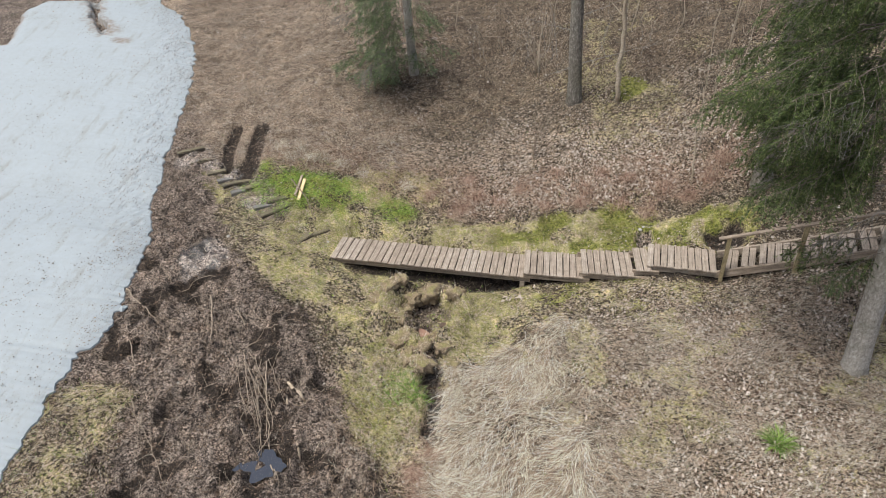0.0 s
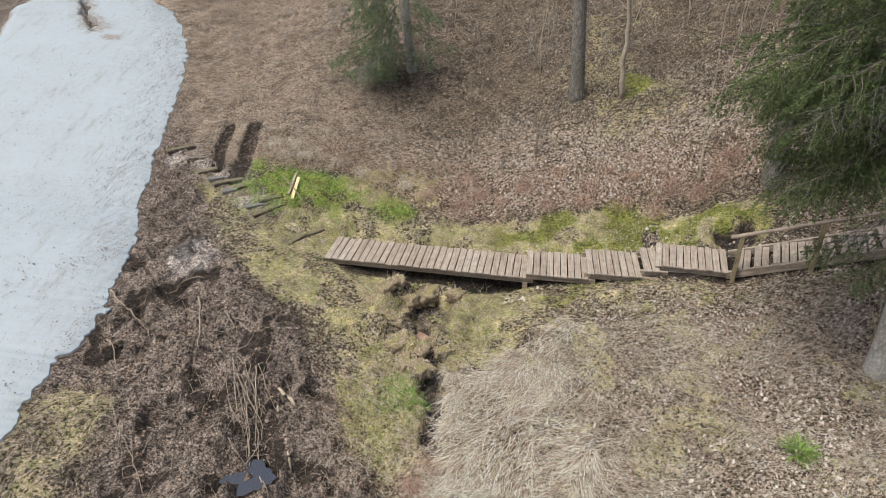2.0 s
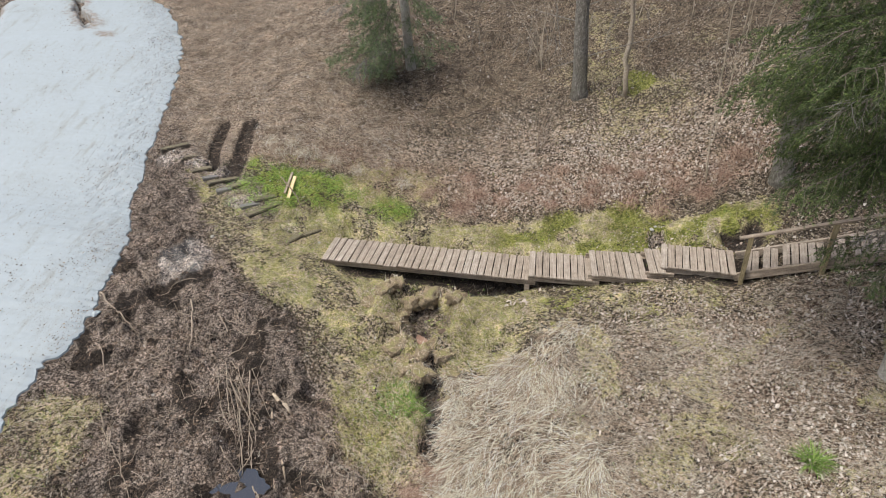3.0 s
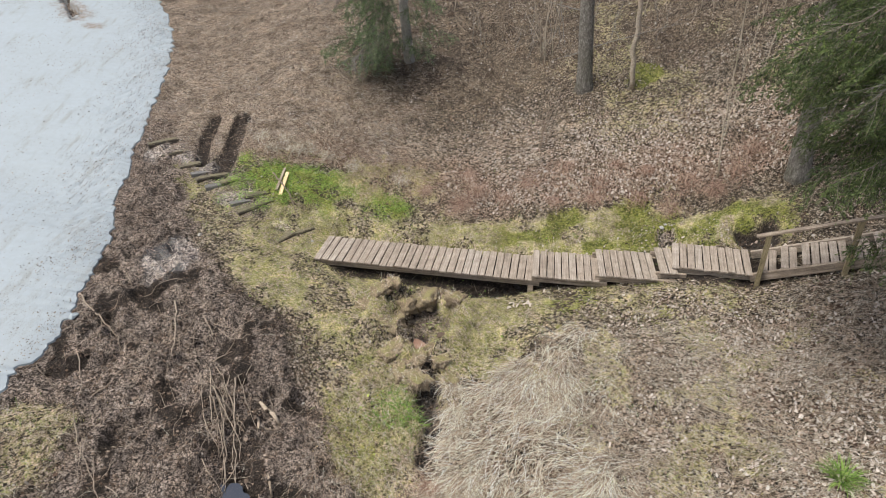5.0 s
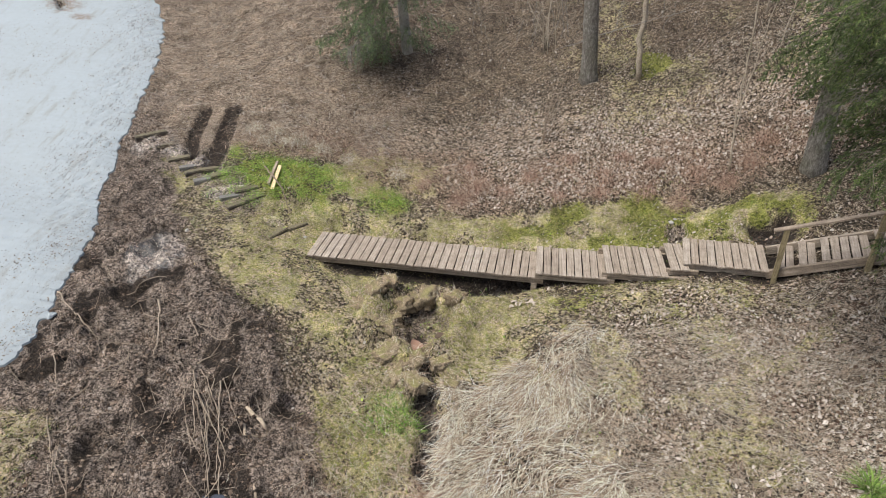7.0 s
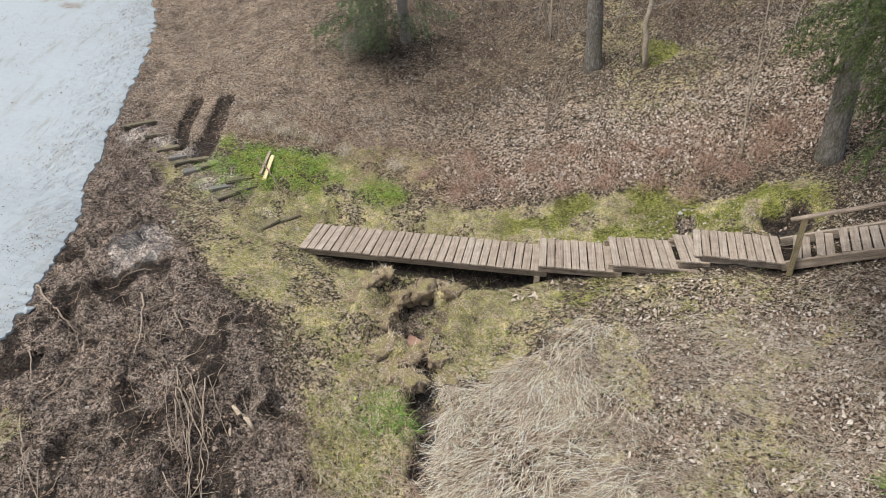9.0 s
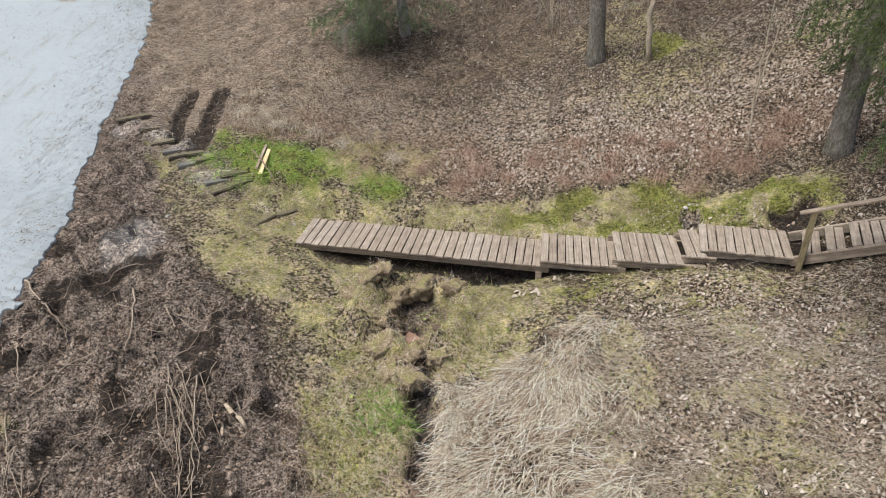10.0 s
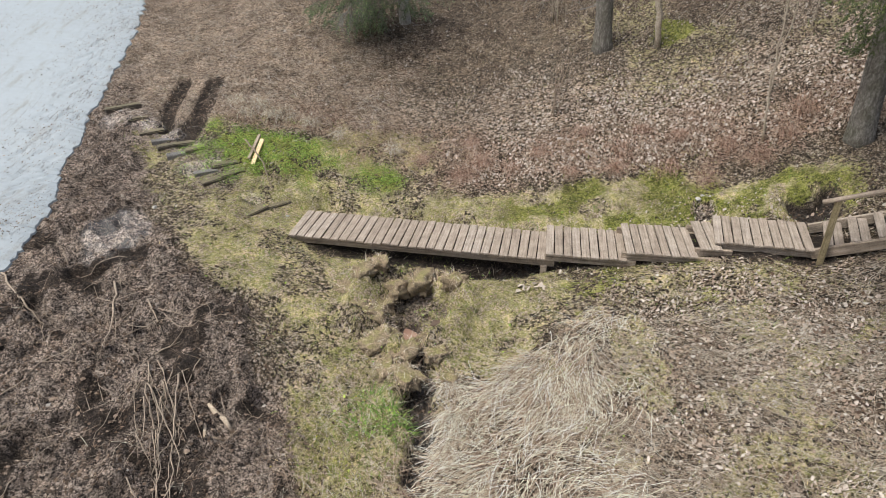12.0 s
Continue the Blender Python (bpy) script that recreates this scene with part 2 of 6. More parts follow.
M_NEWWOOD = grained_wood("fresh_pine", [(0.25, (0.50, 0.34, 0.19)), (0.6, (0.66, 0.47, 0.28)), (0.8, (0.72, 0.54, 0.34))], 0.65, 2, 0.12)
M_OLDBIT = grained_wood("bleached_wood", [(0.25, (0.16, 0.13, 0.10)), (0.6, (0.30, 0.25, 0.20)), (0.8, (0.42, 0.36, 0.30))], 0.8, 0)
M_PALEBIT = grained_wood("pale_dry_wood", [(0.25, (0.25, 0.20, 0.15)), (0.6, (0.44, 0.37, 0.29)), (0.8, (0.55, 0.48, 0.40))], 0.8, 0)
M_BARK = bark("spruce_bark", [(0.3, (0.16, 0.15, 0.135)), (0.5, (0.31, 0.295, 0.27)), (0.72, (0.52, 0.51, 0.48))], 16, 2.2, 0.06)
M_BARK_GREY = bark("grey_bark", [(0.3, (0.075, 0.068, 0.06)), (0.5, (0.15, 0.14, 0.126)), (0.72, (0.31, 0.295, 0.27))], 13, 2.5, 0.14)
M_BARK_THIN = bark("sapling_bark", [(0.3, (0.14, 0.115, 0.09)), (0.5, (0.24, 0.205, 0.165)), (0.72, (0.36, 0.32, 0.27))], 30, 1.5, 0.10, 0.3)
M_LIMB = bark("limb_bark", [(0.3, (0.06, 0.048, 0.04)), (0.5, (0.13, 0.11, 0.095)), (0.72, (0.24, 0.22, 0.20))], 40, 1.0, 0.0, 0.3)
M_LICHEN = island_material("lichen_twigs", [(0, (0.16, 0.14, 0.125)), (0.5, (0.30, 0.285, 0.265)), (1, (0.45, 0.44, 0.42))], gain=1.0)
def needle_material(name, stops, gain):
    """Needles, each shoot lighter or darker than the next, with yellowish tips."""
    m = island_material(name, stops, 0.6, 0.25, gain)
    nt = m.node_tree
    b = next(n for n in nt.nodes if n.type == "BSDF_PRINCIPLED")
    col = b.inputs["Base Color"].links[0].from_socket
    n = maths(nt, "ADD", maths(nt, "MULTIPLY", noise_tex(nt, position(nt), 11, 3, 0.6), 0.6), maths(nt, "MULTIPLY", noise_tex(nt, position(nt), 2.5, 2), 0.4))
    tone = ramp(nt, n, [(0.36, (0.5, 0.5, 0.55)), (0.5, (1.0, 1.0, 1.0)), (0.62, (1.45, 1.4, 1.2))])
    nt.links.new(mix(nt, 1.0, col, tone, "MULTIPLY"), b.inputs["Base Color"])
    return m


M_NEEDLE = needle_material("spruce_needles", [(0, (0.028, 0.038, 0.019)), (0.45, (0.052, 0.074, 0.030)), (0.8, (0.082, 0.115, 0.042)), (1, (0.14, 0.175, 0.07))], 2.2)
M_NEEDLE_FAR = needle_material("shaded_needles", [(0, (0.028, 0.043, 0.022)), (0.5, (0.056, 0.080, 0.044)), (0.9, (0.085, 0.115, 0.06)), (1, (0.13, 0.16, 0.085))], 3.6)
M_STICK = island_material("pale_sticks", [(0, (0.24, 0.185, 0.14)), (0.5, (0.38, 0.31, 0.245)), (1, (0.50, 0.43, 0.35))], 0.8, 0.45, gain=1.25)
M_STICK_DK = island_material("dark_sticks", [(0, (0.075, 0.055, 0.043)), (0.5, (0.15, 0.118, 0.092)), (1, (0.25, 0.21, 0.17))], 0.85, 0.45, gain=2.2)
M_LEAF = island_material("fallen_leaves", [(0, (0.07, 0.045, 0.033)), (0.2, (0.17, 0.112, 0.08)), (0.42, (0.34, 0.262, 0.20)), (0.65, (0.54, 0.465, 0.39)), (1, (0.75, 0.70, 0.64))], 0.75, 0.45)
M_LEAF_PALE = island_material("bleached_leaves", [(0, (0.34, 0.25, 0.19)), (0.5, (0.52, 0.44, 0.37)), (1, (0.70, 0.64, 0.58))], 0.75, 0.4, gain=1.22)
M_LEAF_DK = island_material("rotten_leaves", [(0, (0.05, 0.034, 0.026)), (0.5, (0.11, 0.074, 0.052)), (0.9, (0.17, 0.12, 0.088)), (1, (0.30, 0.23, 0.175))], 0.85, 0.4, gain=1.35)
M_STRAW = island_material("dry_grass", [(0, (0.06, 0.043, 0.029)), (0.3, (0.215, 0.150, 0.104)), (0.65, (0.45, 0.345, 0.258)), (1, (0.66, 0.555, 0.45))], 0.65, 0.3, gain=1.7)
M_STRAW_MAT = island_material("matted_dry_grass", [(0, (0.09, 0.062, 0.044)), (0.35, (0.33, 0.245, 0.18)), (0.75, (0.66, 0.54, 0.43)), (1, (0.85, 0.77, 0.66))], 0.65, 0.2, gain=1.68)
M_FIELD = island_material("grey_straw", [(0, (0.12, 0.095, 0.07)), (0.35, (0.34, 0.28, 0.22)), (0.7, (0.58, 0.51, 0.42)), (1, (0.78, 0.71, 0.61))], 0.65, 0.3, gain=1.2)
M_THATCH = island_material("brown_thatch", [(0, (0.08, 0.055, 0.04)), (0.4, (0.22, 0.168, 0.125)), (0.75, (0.44, 0.36, 0.28)), (1, (0.68, 0.59, 0.48))], 0.75, 0.35, gain=1.85)
M_RUST = island_material("rusty_grass", [(0, (0.11, 0.058, 0.044)), (0.35, (0.25, 0.145, 0.108)), (0.7, (0.40, 0.28, 0.215)), (1, (0.54, 0.45, 0.36))], 0.7, 0.35, gain=1.6)
M_GRASS = island_material("moss_and_grass", [(0, (0.05, 0.060, 0.018)), (0.4, (0.115, 0.122, 0.038)), (0.7, (0.19, 0.175, 0.070)), (1, (0.29, 0.24, 0.13))], 0.8, gain=3.0)
M_GREEN = island_material("fresh_grass", [(0, (0.06, 0.11, 0.022)), (0.5, (0.12, 0.20, 0.042)), (1, (0.23, 0.30, 0.085))], 0.6, gain=1.8)
M_HERB = island_material("bright_herbs", [(0, (0.05, 0.095, 0.018)), (0.45, (0.115, 0.20, 0.036)), (0.85, (0.21, 0.31, 0.058)), (1, (0.33, 0.40, 0.085))], 0.55, gain=1.95)
M_FLOWER = island_material("yellow_petals", [(0, (0.60, 0.50, 0.04)), (1, (0.75, 0.66, 0.10))], 0.6)
M_CLOD = island_material("peat_clods", [(0, (0.018, 0.013, 0.010)), (0.6, (0.048, 0.035, 0.027)), (1, (0.12, 0.092, 0.072))], 0.9, gain=3.0)
M_SPECK = island_material("snow_litter", [(0, (0.10, 0.075, 0.05)), (0.6, (0.24, 0.19, 0.14)), (1, (0.40, 0.34, 0.27))], 0.85)
M_MOSSY = stone_material("mossy_lumps", (0.07, 0.054, 0.036), (0.31, 0.245, 0.16), 0.78, 0.95, [(0.3, (0.07, 0.064, 0.027)), (0.55, (0.19, 0.172, 0.075)), (0.75, (0.32, 0.275, 0.165))])[0]
M_STEP = stone_material("dirty_step_blocks", (0.025, 0.021, 0.017), (0.085, 0.070, 0.055), 0.72, 0.6, [(0.3, (0.06, 0.052, 0.032)), (0.7, (0.20, 0.172, 0.108))])[0]
M_STEPWET = stone_material("wet_step_blocks", (0.10, 0.095, 0.09), (0.23, 0.22, 0.21), 1.02, 0.12)[0]
M_CLAY = stone_material("bare_clay", (0.19, 0.108, 0.078), (0.36, 0.225, 0.17), 1.4)[0]
M_WATER, _nt, _b = material("puddle_water", 0.03)
_b.inputs["Base Color"].default_value = (0.02, 0.02, 0.02, 1)
_b.inputs["Specular IOR Level"].default_value = 1.0
_b.inputs["IOR"].default_value = 2.2
M_STONE, _nt, _b = stone_material("pale_stone", (0.25, 0.24, 0.225), (0.45, 0.44, 0.42), 1.2)


# ---- mesh helpers ----
def part(name, mesh, mat, parent=None, label=""):
    """One mesh object, from a bmesh or mesh data, under a thing or part."""
    if isinstance(mesh, bmesh.types.BMesh):
        me = bpy.data.meshes.new(name)
        mesh.to_mesh(me)
        mesh.free()
        mesh = me
    if mat and not mesh.materials:
        mesh.materials.append(mat)
    ob = new(name, mesh)
    if parent:
        ob.parent = parent
    return tagged(ob, label)


def thing(name, label, category, loc=(0, 0, 0), group="", kind=""):
    ob = new(name)
    ob.location = loc
    ob.empty_display_size = 0.2
    return tagged(ob, label, category, group, kind)


def mesh_np(name, verts, faces, smooth=False):
    """Mesh data from an array of vertices and one of faces with the same corner count."""
    verts, faces = np.asarray(verts, np.float32), np.asarray(faces, np.int32)
    me = bpy.data.meshes.new(name)
    k = faces.shape[1]
    me.vertices.add(len(verts))
    me.vertices.foreach_set("co", verts.ravel())
    me.loops.add(faces.size)
    me.loops.foreach_set("vertex_index", faces.ravel())
    me.polygons.add(len(faces))
    me.polygons.foreach_set("loop_start", np.arange(0, faces.size, k, dtype=np.int32))
    me.polygons.foreach_set("loop_total", np.full(len(faces), k, np.int32))
    if smooth:
        me.polygons.foreach_set("use_smooth", np.ones(len(faces), bool))
    me.update(calc_edges=True)
    return me


def tube(path, radii, sides=6, cap=True):
    """Vertices and quads of a tapered tube along a path."""
    path, radii = np.asarray(path, float), np.asarray(radii, float)
    d = np.gradient(path, axis=0)
    d /= np.linalg.norm(d, axis=1)[:, None] + 1e-9
    ref = np.array([0.0, 0.0, 1.0]) if abs(d[:, 2]).mean() < 0.8 else np.array([1.0, 0.0, 0.0])
    u = np.cross(d, ref)
    u /= np.linalg.norm(u, axis=1)[:, None] + 1e-9
    w = np.cross(d, u)
    a = np.arange(sides) * 2 * np.pi / sides
    v = path[:, None] + radii[:, None, None] * (u[:, None] * np.cos(a)[None, :, None] + w[:, None] * np.sin(a)[None, :, None])
    n = len(path)
    i = np.arange(n - 1)[:, None] * sides + np.arange(sides)[None]
    j = np.arange(n - 1)[:, None] * sides + (np.arange(sides)[None] + 1) % sides
    f = np.stack([i, j, j + sides, i + sides], -1).reshape(-1, 4)
    v = v.reshape(-1, 3)
    if cap:
        m = len(v)
        v = np.vstack([v, path[:1], path[-1:]])
        k = np.arange(0, sides, 2)
        c0 = np.stack([np.full(len(k), m), (k + 2) % sides, (k + 1) % sides, k], -1)
        e = (n - 1) * sides
        c1 = np.stack([np.full(len(k), m + 1), e + k, e + (k + 1) % sides, e + (k + 2) % sides], -1)
        f = np.vstack([f, c0, c1])
    return v, f


def gather(pieces):
    """Several (vertices, faces) as one."""
    vs, fs, off = [], [], 0
    for v, f in pieces:
        vs.append(v)
        fs.append(np.asarray(f) + off)
        off += len(v)
    return np.vstack(vs), np.vstack(fs)


def box_bm(x0, x1, y0, y1, z0, z1, bevel=0.006, seg=1):
    bm = bmesh.new()
    bmesh.ops.create_cube(bm, size=1.0)
    bmesh.ops.scale(bm, vec=(x1 - x0, y1 - y0, z1 - z0), verts=bm.verts)
    bmesh.ops.translate(bm, vec=((x0 + x1) / 2, (y0 + y1) / 2, (z0 + z1) / 2), verts=bm.verts)
    if bevel:
        bmesh.ops.bevel(bm, geom=bm.edges[:], offset=bevel, segments=seg, affect="EDGES")
    return bm


def ribbons(p, az, el, length, width, bend, segs=4, cling=True, lift=0.006, curl=None):
    """Grass blades: bands that start at p, rise at el and bend down on the way."""
    n = len(p)
    pts = np.zeros((n, segs + 1, 3))
    pts[:, 0] = p
    e, a = el.copy(), az.copy()
    for k in range(segs):
        step = (length / segs)[:, None] * np.stack([np.cos(e) * np.cos(a), np.cos(e) * np.sin(a), np.sin(e)], -1)
        pts[:, k + 1] = pts[:, k] + step
        e = e - bend / segs
        if curl is not None:
            a = a + curl / segs
    if cling:
        g = ground_h(pts[..., 0], pts[..., 1]) + lift
        pts[..., 2] = np.maximum(pts[..., 2], g)
    side = np.stack([-np.sin(az), np.cos(az), np.zeros(n)], -1)
    taper = np.linspace(1.0, 0.35, segs + 1)
    off = side[:, None] * (width[:, None] * taper[None])[..., None] * 0.5
    v = np.stack([pts - off, pts + off], 2).reshape(-1, 3)
    b = (np.arange(n) * (segs + 1) * 2)[:, None] + (np.arange(segs) * 2)[None]
    f = np.stack([b, b + 1, b + 3, b + 2], -1).reshape(-1, 4)
    return v, f


def leaf_pieces(p, size, rng, tilt=0.5, lobes=0.3, k=8):
    """Fallen leaves: small plates with k uneven corners, folded along the rib and curled."""
    n = len(p)
    t = np.arange(k) * 2 * np.pi / k + rng.uniform(-0.5, 0.5, (n, k)) * 2 / k
    deep = rng.uniform(0, 1, (n, 1)) ** 1.5 * lobes
    r = (1 - deep * (np.arange(k)[None] % 2)) * rng.uniform(0.6, 1.2, (n, k))
    slim = rng.uniform(0.35, 0.9, (n, 1))
    loc = np.stack([np.cos(t) * r, np.sin(t) * r * slim], -1)
    fold = rng.uniform(-0.15, 0.45, (n, 1))
    curl = rng.uniform(-0.5, 0.9, (n, 1))
    z = np.abs(loc[..., 1]) * fold + curl * loc[..., 0] ** 2
    v = np.concatenate([loc, z[..., None]], -1) * (size * 0.5)[:, None, None]
    yaw, tx, ty = rng.uniform(0, 6.283, n), rng.normal(0, tilt, n), rng.normal(0, tilt, n)
    x, y, zz = v[..., 0], v[..., 1], v[..., 2]
    y, zz = y * np.cos(tx)[:, None] - zz * np.sin(tx)[:, None], y * np.sin(tx)[:, None] + zz * np.cos(tx)[:, None]
    x, zz = x * np.cos(ty)[:, None] + zz * np.sin(ty)[:, None], -x * np.sin(ty)[:, None] + zz * np.cos(ty)[:, None]
    c, s = np.cos(yaw)[:, None], np.sin(yaw)[:, None]
    x, y = x * c - y * s, x * s + y * c
    gx = (ground_h(p[:, 0] + 0.06, p[:, 1]) - ground_h(p[:, 0] - 0.06, p[:, 1])) / 0.12
    gy = (ground_h(p[:, 0], p[:, 1] + 0.06) - ground_h(p[:, 0], p[:, 1] - 0.06)) / 0.12
    zz = zz + np.clip(gx, -1, 1)[:, None] * x + np.clip(gy, -1, 1)[:, None] * y
    v = np.stack([x, y, zz], -1) + p[:, None]
    b = (np.arange(n) * k)[:, None]
    i = np.arange(1, k - 1)[None]
    f = np.stack([b + 0 * i, b + i, b + i + 1], -1).reshape(-1, 3)
    return v.reshape(-1, 3), f


# ---- the lie of the land ----
def sst(a, b, x):
    t = np.clip((x - a) / (b - a), 0, 1)
    return t * t * (3 - 2 * t)


def softp(x, k):
    return k * np.logaddexp(0, x / k)


def vnoise(x, y, seed=0.0):
    ix, iy = np.floor(x), np.floor(y)
    fx, fy = x - ix, y - iy
    fx, fy = fx * fx * (3 - 2 * fx), fy * fy * (3 - 2 * fy)

    def h(a, b):
        s = np.sin(a * 127.1 + b * 311.7 + seed * 74.7) * 43758.5453
        return s - np.floor(s)

    return (h(ix, iy) * (1 - fx) + h(ix + 1, iy) * fx) * (1 - fy) + (h(ix, iy + 1) * (1 - fx) + h(ix + 1, iy + 1) * fx) * fy


def fbm(x, y, freq, octaves=3, seed=0.0):
    out, amp, tot = 0.0, 1.0, 0.0
    for k in range(octaves):
        out, tot = out + amp * vnoise(x * freq + 13.7 * k, y * freq - 7.1 * k, seed + k), tot + amp
        freq, amp = freq * 2.03, amp * 0.5
    return out / tot


def line_dist(x, y, pts):
    """Distance from a bent line, and how far along it (0 to 1)."""
    best, along = np.full(np.shape(x), 1e9), np.zeros(np.shape(x))
    n = len(pts) - 1
    for k in range(n):
        (ax, ay), (bx, by) = pts[k], pts[k + 1]
        t = np.clip(((x - ax) * (bx - ax) + (y - ay) * (by - ay)) / ((bx - ax) ** 2 + (by - ay) ** 2), 0, 1)
        d = np.hypot(x - ax - t * (bx - ax), y - ay - t * (by - ay))
        along = np.where(d < best, (k + t) / n, along)
        best = np.minimum(best, d)
    return best, along


CREEK = [(-0.66, -1.4), (-0.58, -1.75), (-0.52, -2.15), (-0.34, -2.33), (-0.46, -2.62), (-0.42, -2.92), (-0.27, -3.2), (-0.40, -3.55), (-0.24, -3.9), (-0.05, -5.0), (0.1, -9.0)]
TRENCH = [(6.4, 0.5), (4.95, 0.22), (4.5, 0.34), (3.7, 0.52), (2.7, 0.25), (1.7, -0.15), (0.6, -0.40), (-0.5, -0.62), (-0.7, -1.0)]
RUT_A = [(-5.52, 3.95), (-5.54, 3.48), (-5.46, 2.94), (-5.36, 2.45)]
RUT_B = [(-4.93, 3.9), (-4.88, 3.27), (-4.86, 2.68), (-4.88, 2.15)]
WALKWAY = [(-2.75, 0.42), (1.2, -0.08), (3.4, -0.25), (4.6, -0.6)]
STEPWAY = [(-2.9, 0.75), (-4.0, 1.3), (-4.8, 1.95), (-6.3, 3.0)]
SNOW_Y = [-9.0, -4.95, -4.25, -3.4, -2.97, -2.62, -2.1, -1.69, -0.76, -0.27, 0.51, 1.32, 2.06, 2.93, 3.79, 4.84, 5.88, 7.16, 8.09, 9.59, 10.4, 13.0]
SNOW_X = [-5.9, -6.0, -6.03, -6.08, -6.06, -5.82, -5.88, -5.82, -5.98, -6.04, -6.31, -6.6, -6.73, -6.94, -7.04, -7.18, -7.39, -7.69, -8.06, -8.94, -9.9, -10.6]
SNOW_CRACK = [(-11.9, 10.4), (-11.57, 9.55), (-11.3, 8.95), (-10.95, 8.5), (-10.6, 8.05)]
MUD_Y = [-9.0, -4.65, -3.68, -2.75, -1.77, -0.75, 0.24, 1.3, 2.48, 4.26, 6.5]
MUD_X = [-0.6, -0.9, -1.5, -2.0, -2.9, -3.85, -4.7, -5.4, -5.9, -6.6, -7.6]


def snow_edge(y):
    y = np.asarray(y, float)
    e = np.interp(y, SNOW_Y, SNOW_X)
    return e + 0.20 * (fbm(y * 0 + 3.3, y, 2.2, 3, 5.0) - 0.5) + 0.16 * (fbm(y * 0 + 8.3, y, 8.0, 4, 6.0) - 0.5) - 0.16 * sst(0.10, 0.0, np.abs(y + 2.82)) + 0.05 * sst(0.45, 0.75, vnoise(y * 7.0, y * 0, 9.0)) + 0.09 * (fbm(y * 0 + 1.7, y, 11.0, 3, 12.0) - 0.5)


def stair_z(x, y):
    """Height of the stair's string and the distance from its line."""
    ca, sa = math.cos(-0.405), math.sin(-0.405)
    u, v = (x - 4.472) * ca + (y + 0.892) * sa, -(x - 4.472) * sa + (y + 0.892) * ca
    return 0.48 + 0.475 * u, v - 0.4, u


def smooth_h(x, y):
    v = np.maximum(-0.10 - 0.17 * softp(-y - 0.2, 0.3), -2.2)
    right = 0.21 * softp(x - 0.6, 0.35) * (1 - 0.25 * sst(-1.5, 0.5, y) * (1 - sst(1.0, 2.5, y)))
    right = right + 0.25 * softp(x - 4.3, 0.3) * sst(-0.9, 0.6, y)
    right = 4.0 * np.tanh(right / 4.0)
    left = 0.38 * sst(-0.8, -3.6, x) * (1 - 0.35 * sst(-1.5, 0.3, y) * (1 - sst(-2.6, -4.5, x))) + 1.5 * np.tanh(0.035 * softp(-x - 4, 0.5) / 1.5)
    hill = 0.36 * softp(y - 1.05, 0.22) * (1 - 0.28 * sst(-2.5, -7, x))
    hill = np.where(hill < 3.5, hill, 3.5 + 4.0 * np.tanh((hill - 3.5) / 4.0))
    return v + right + left + hill


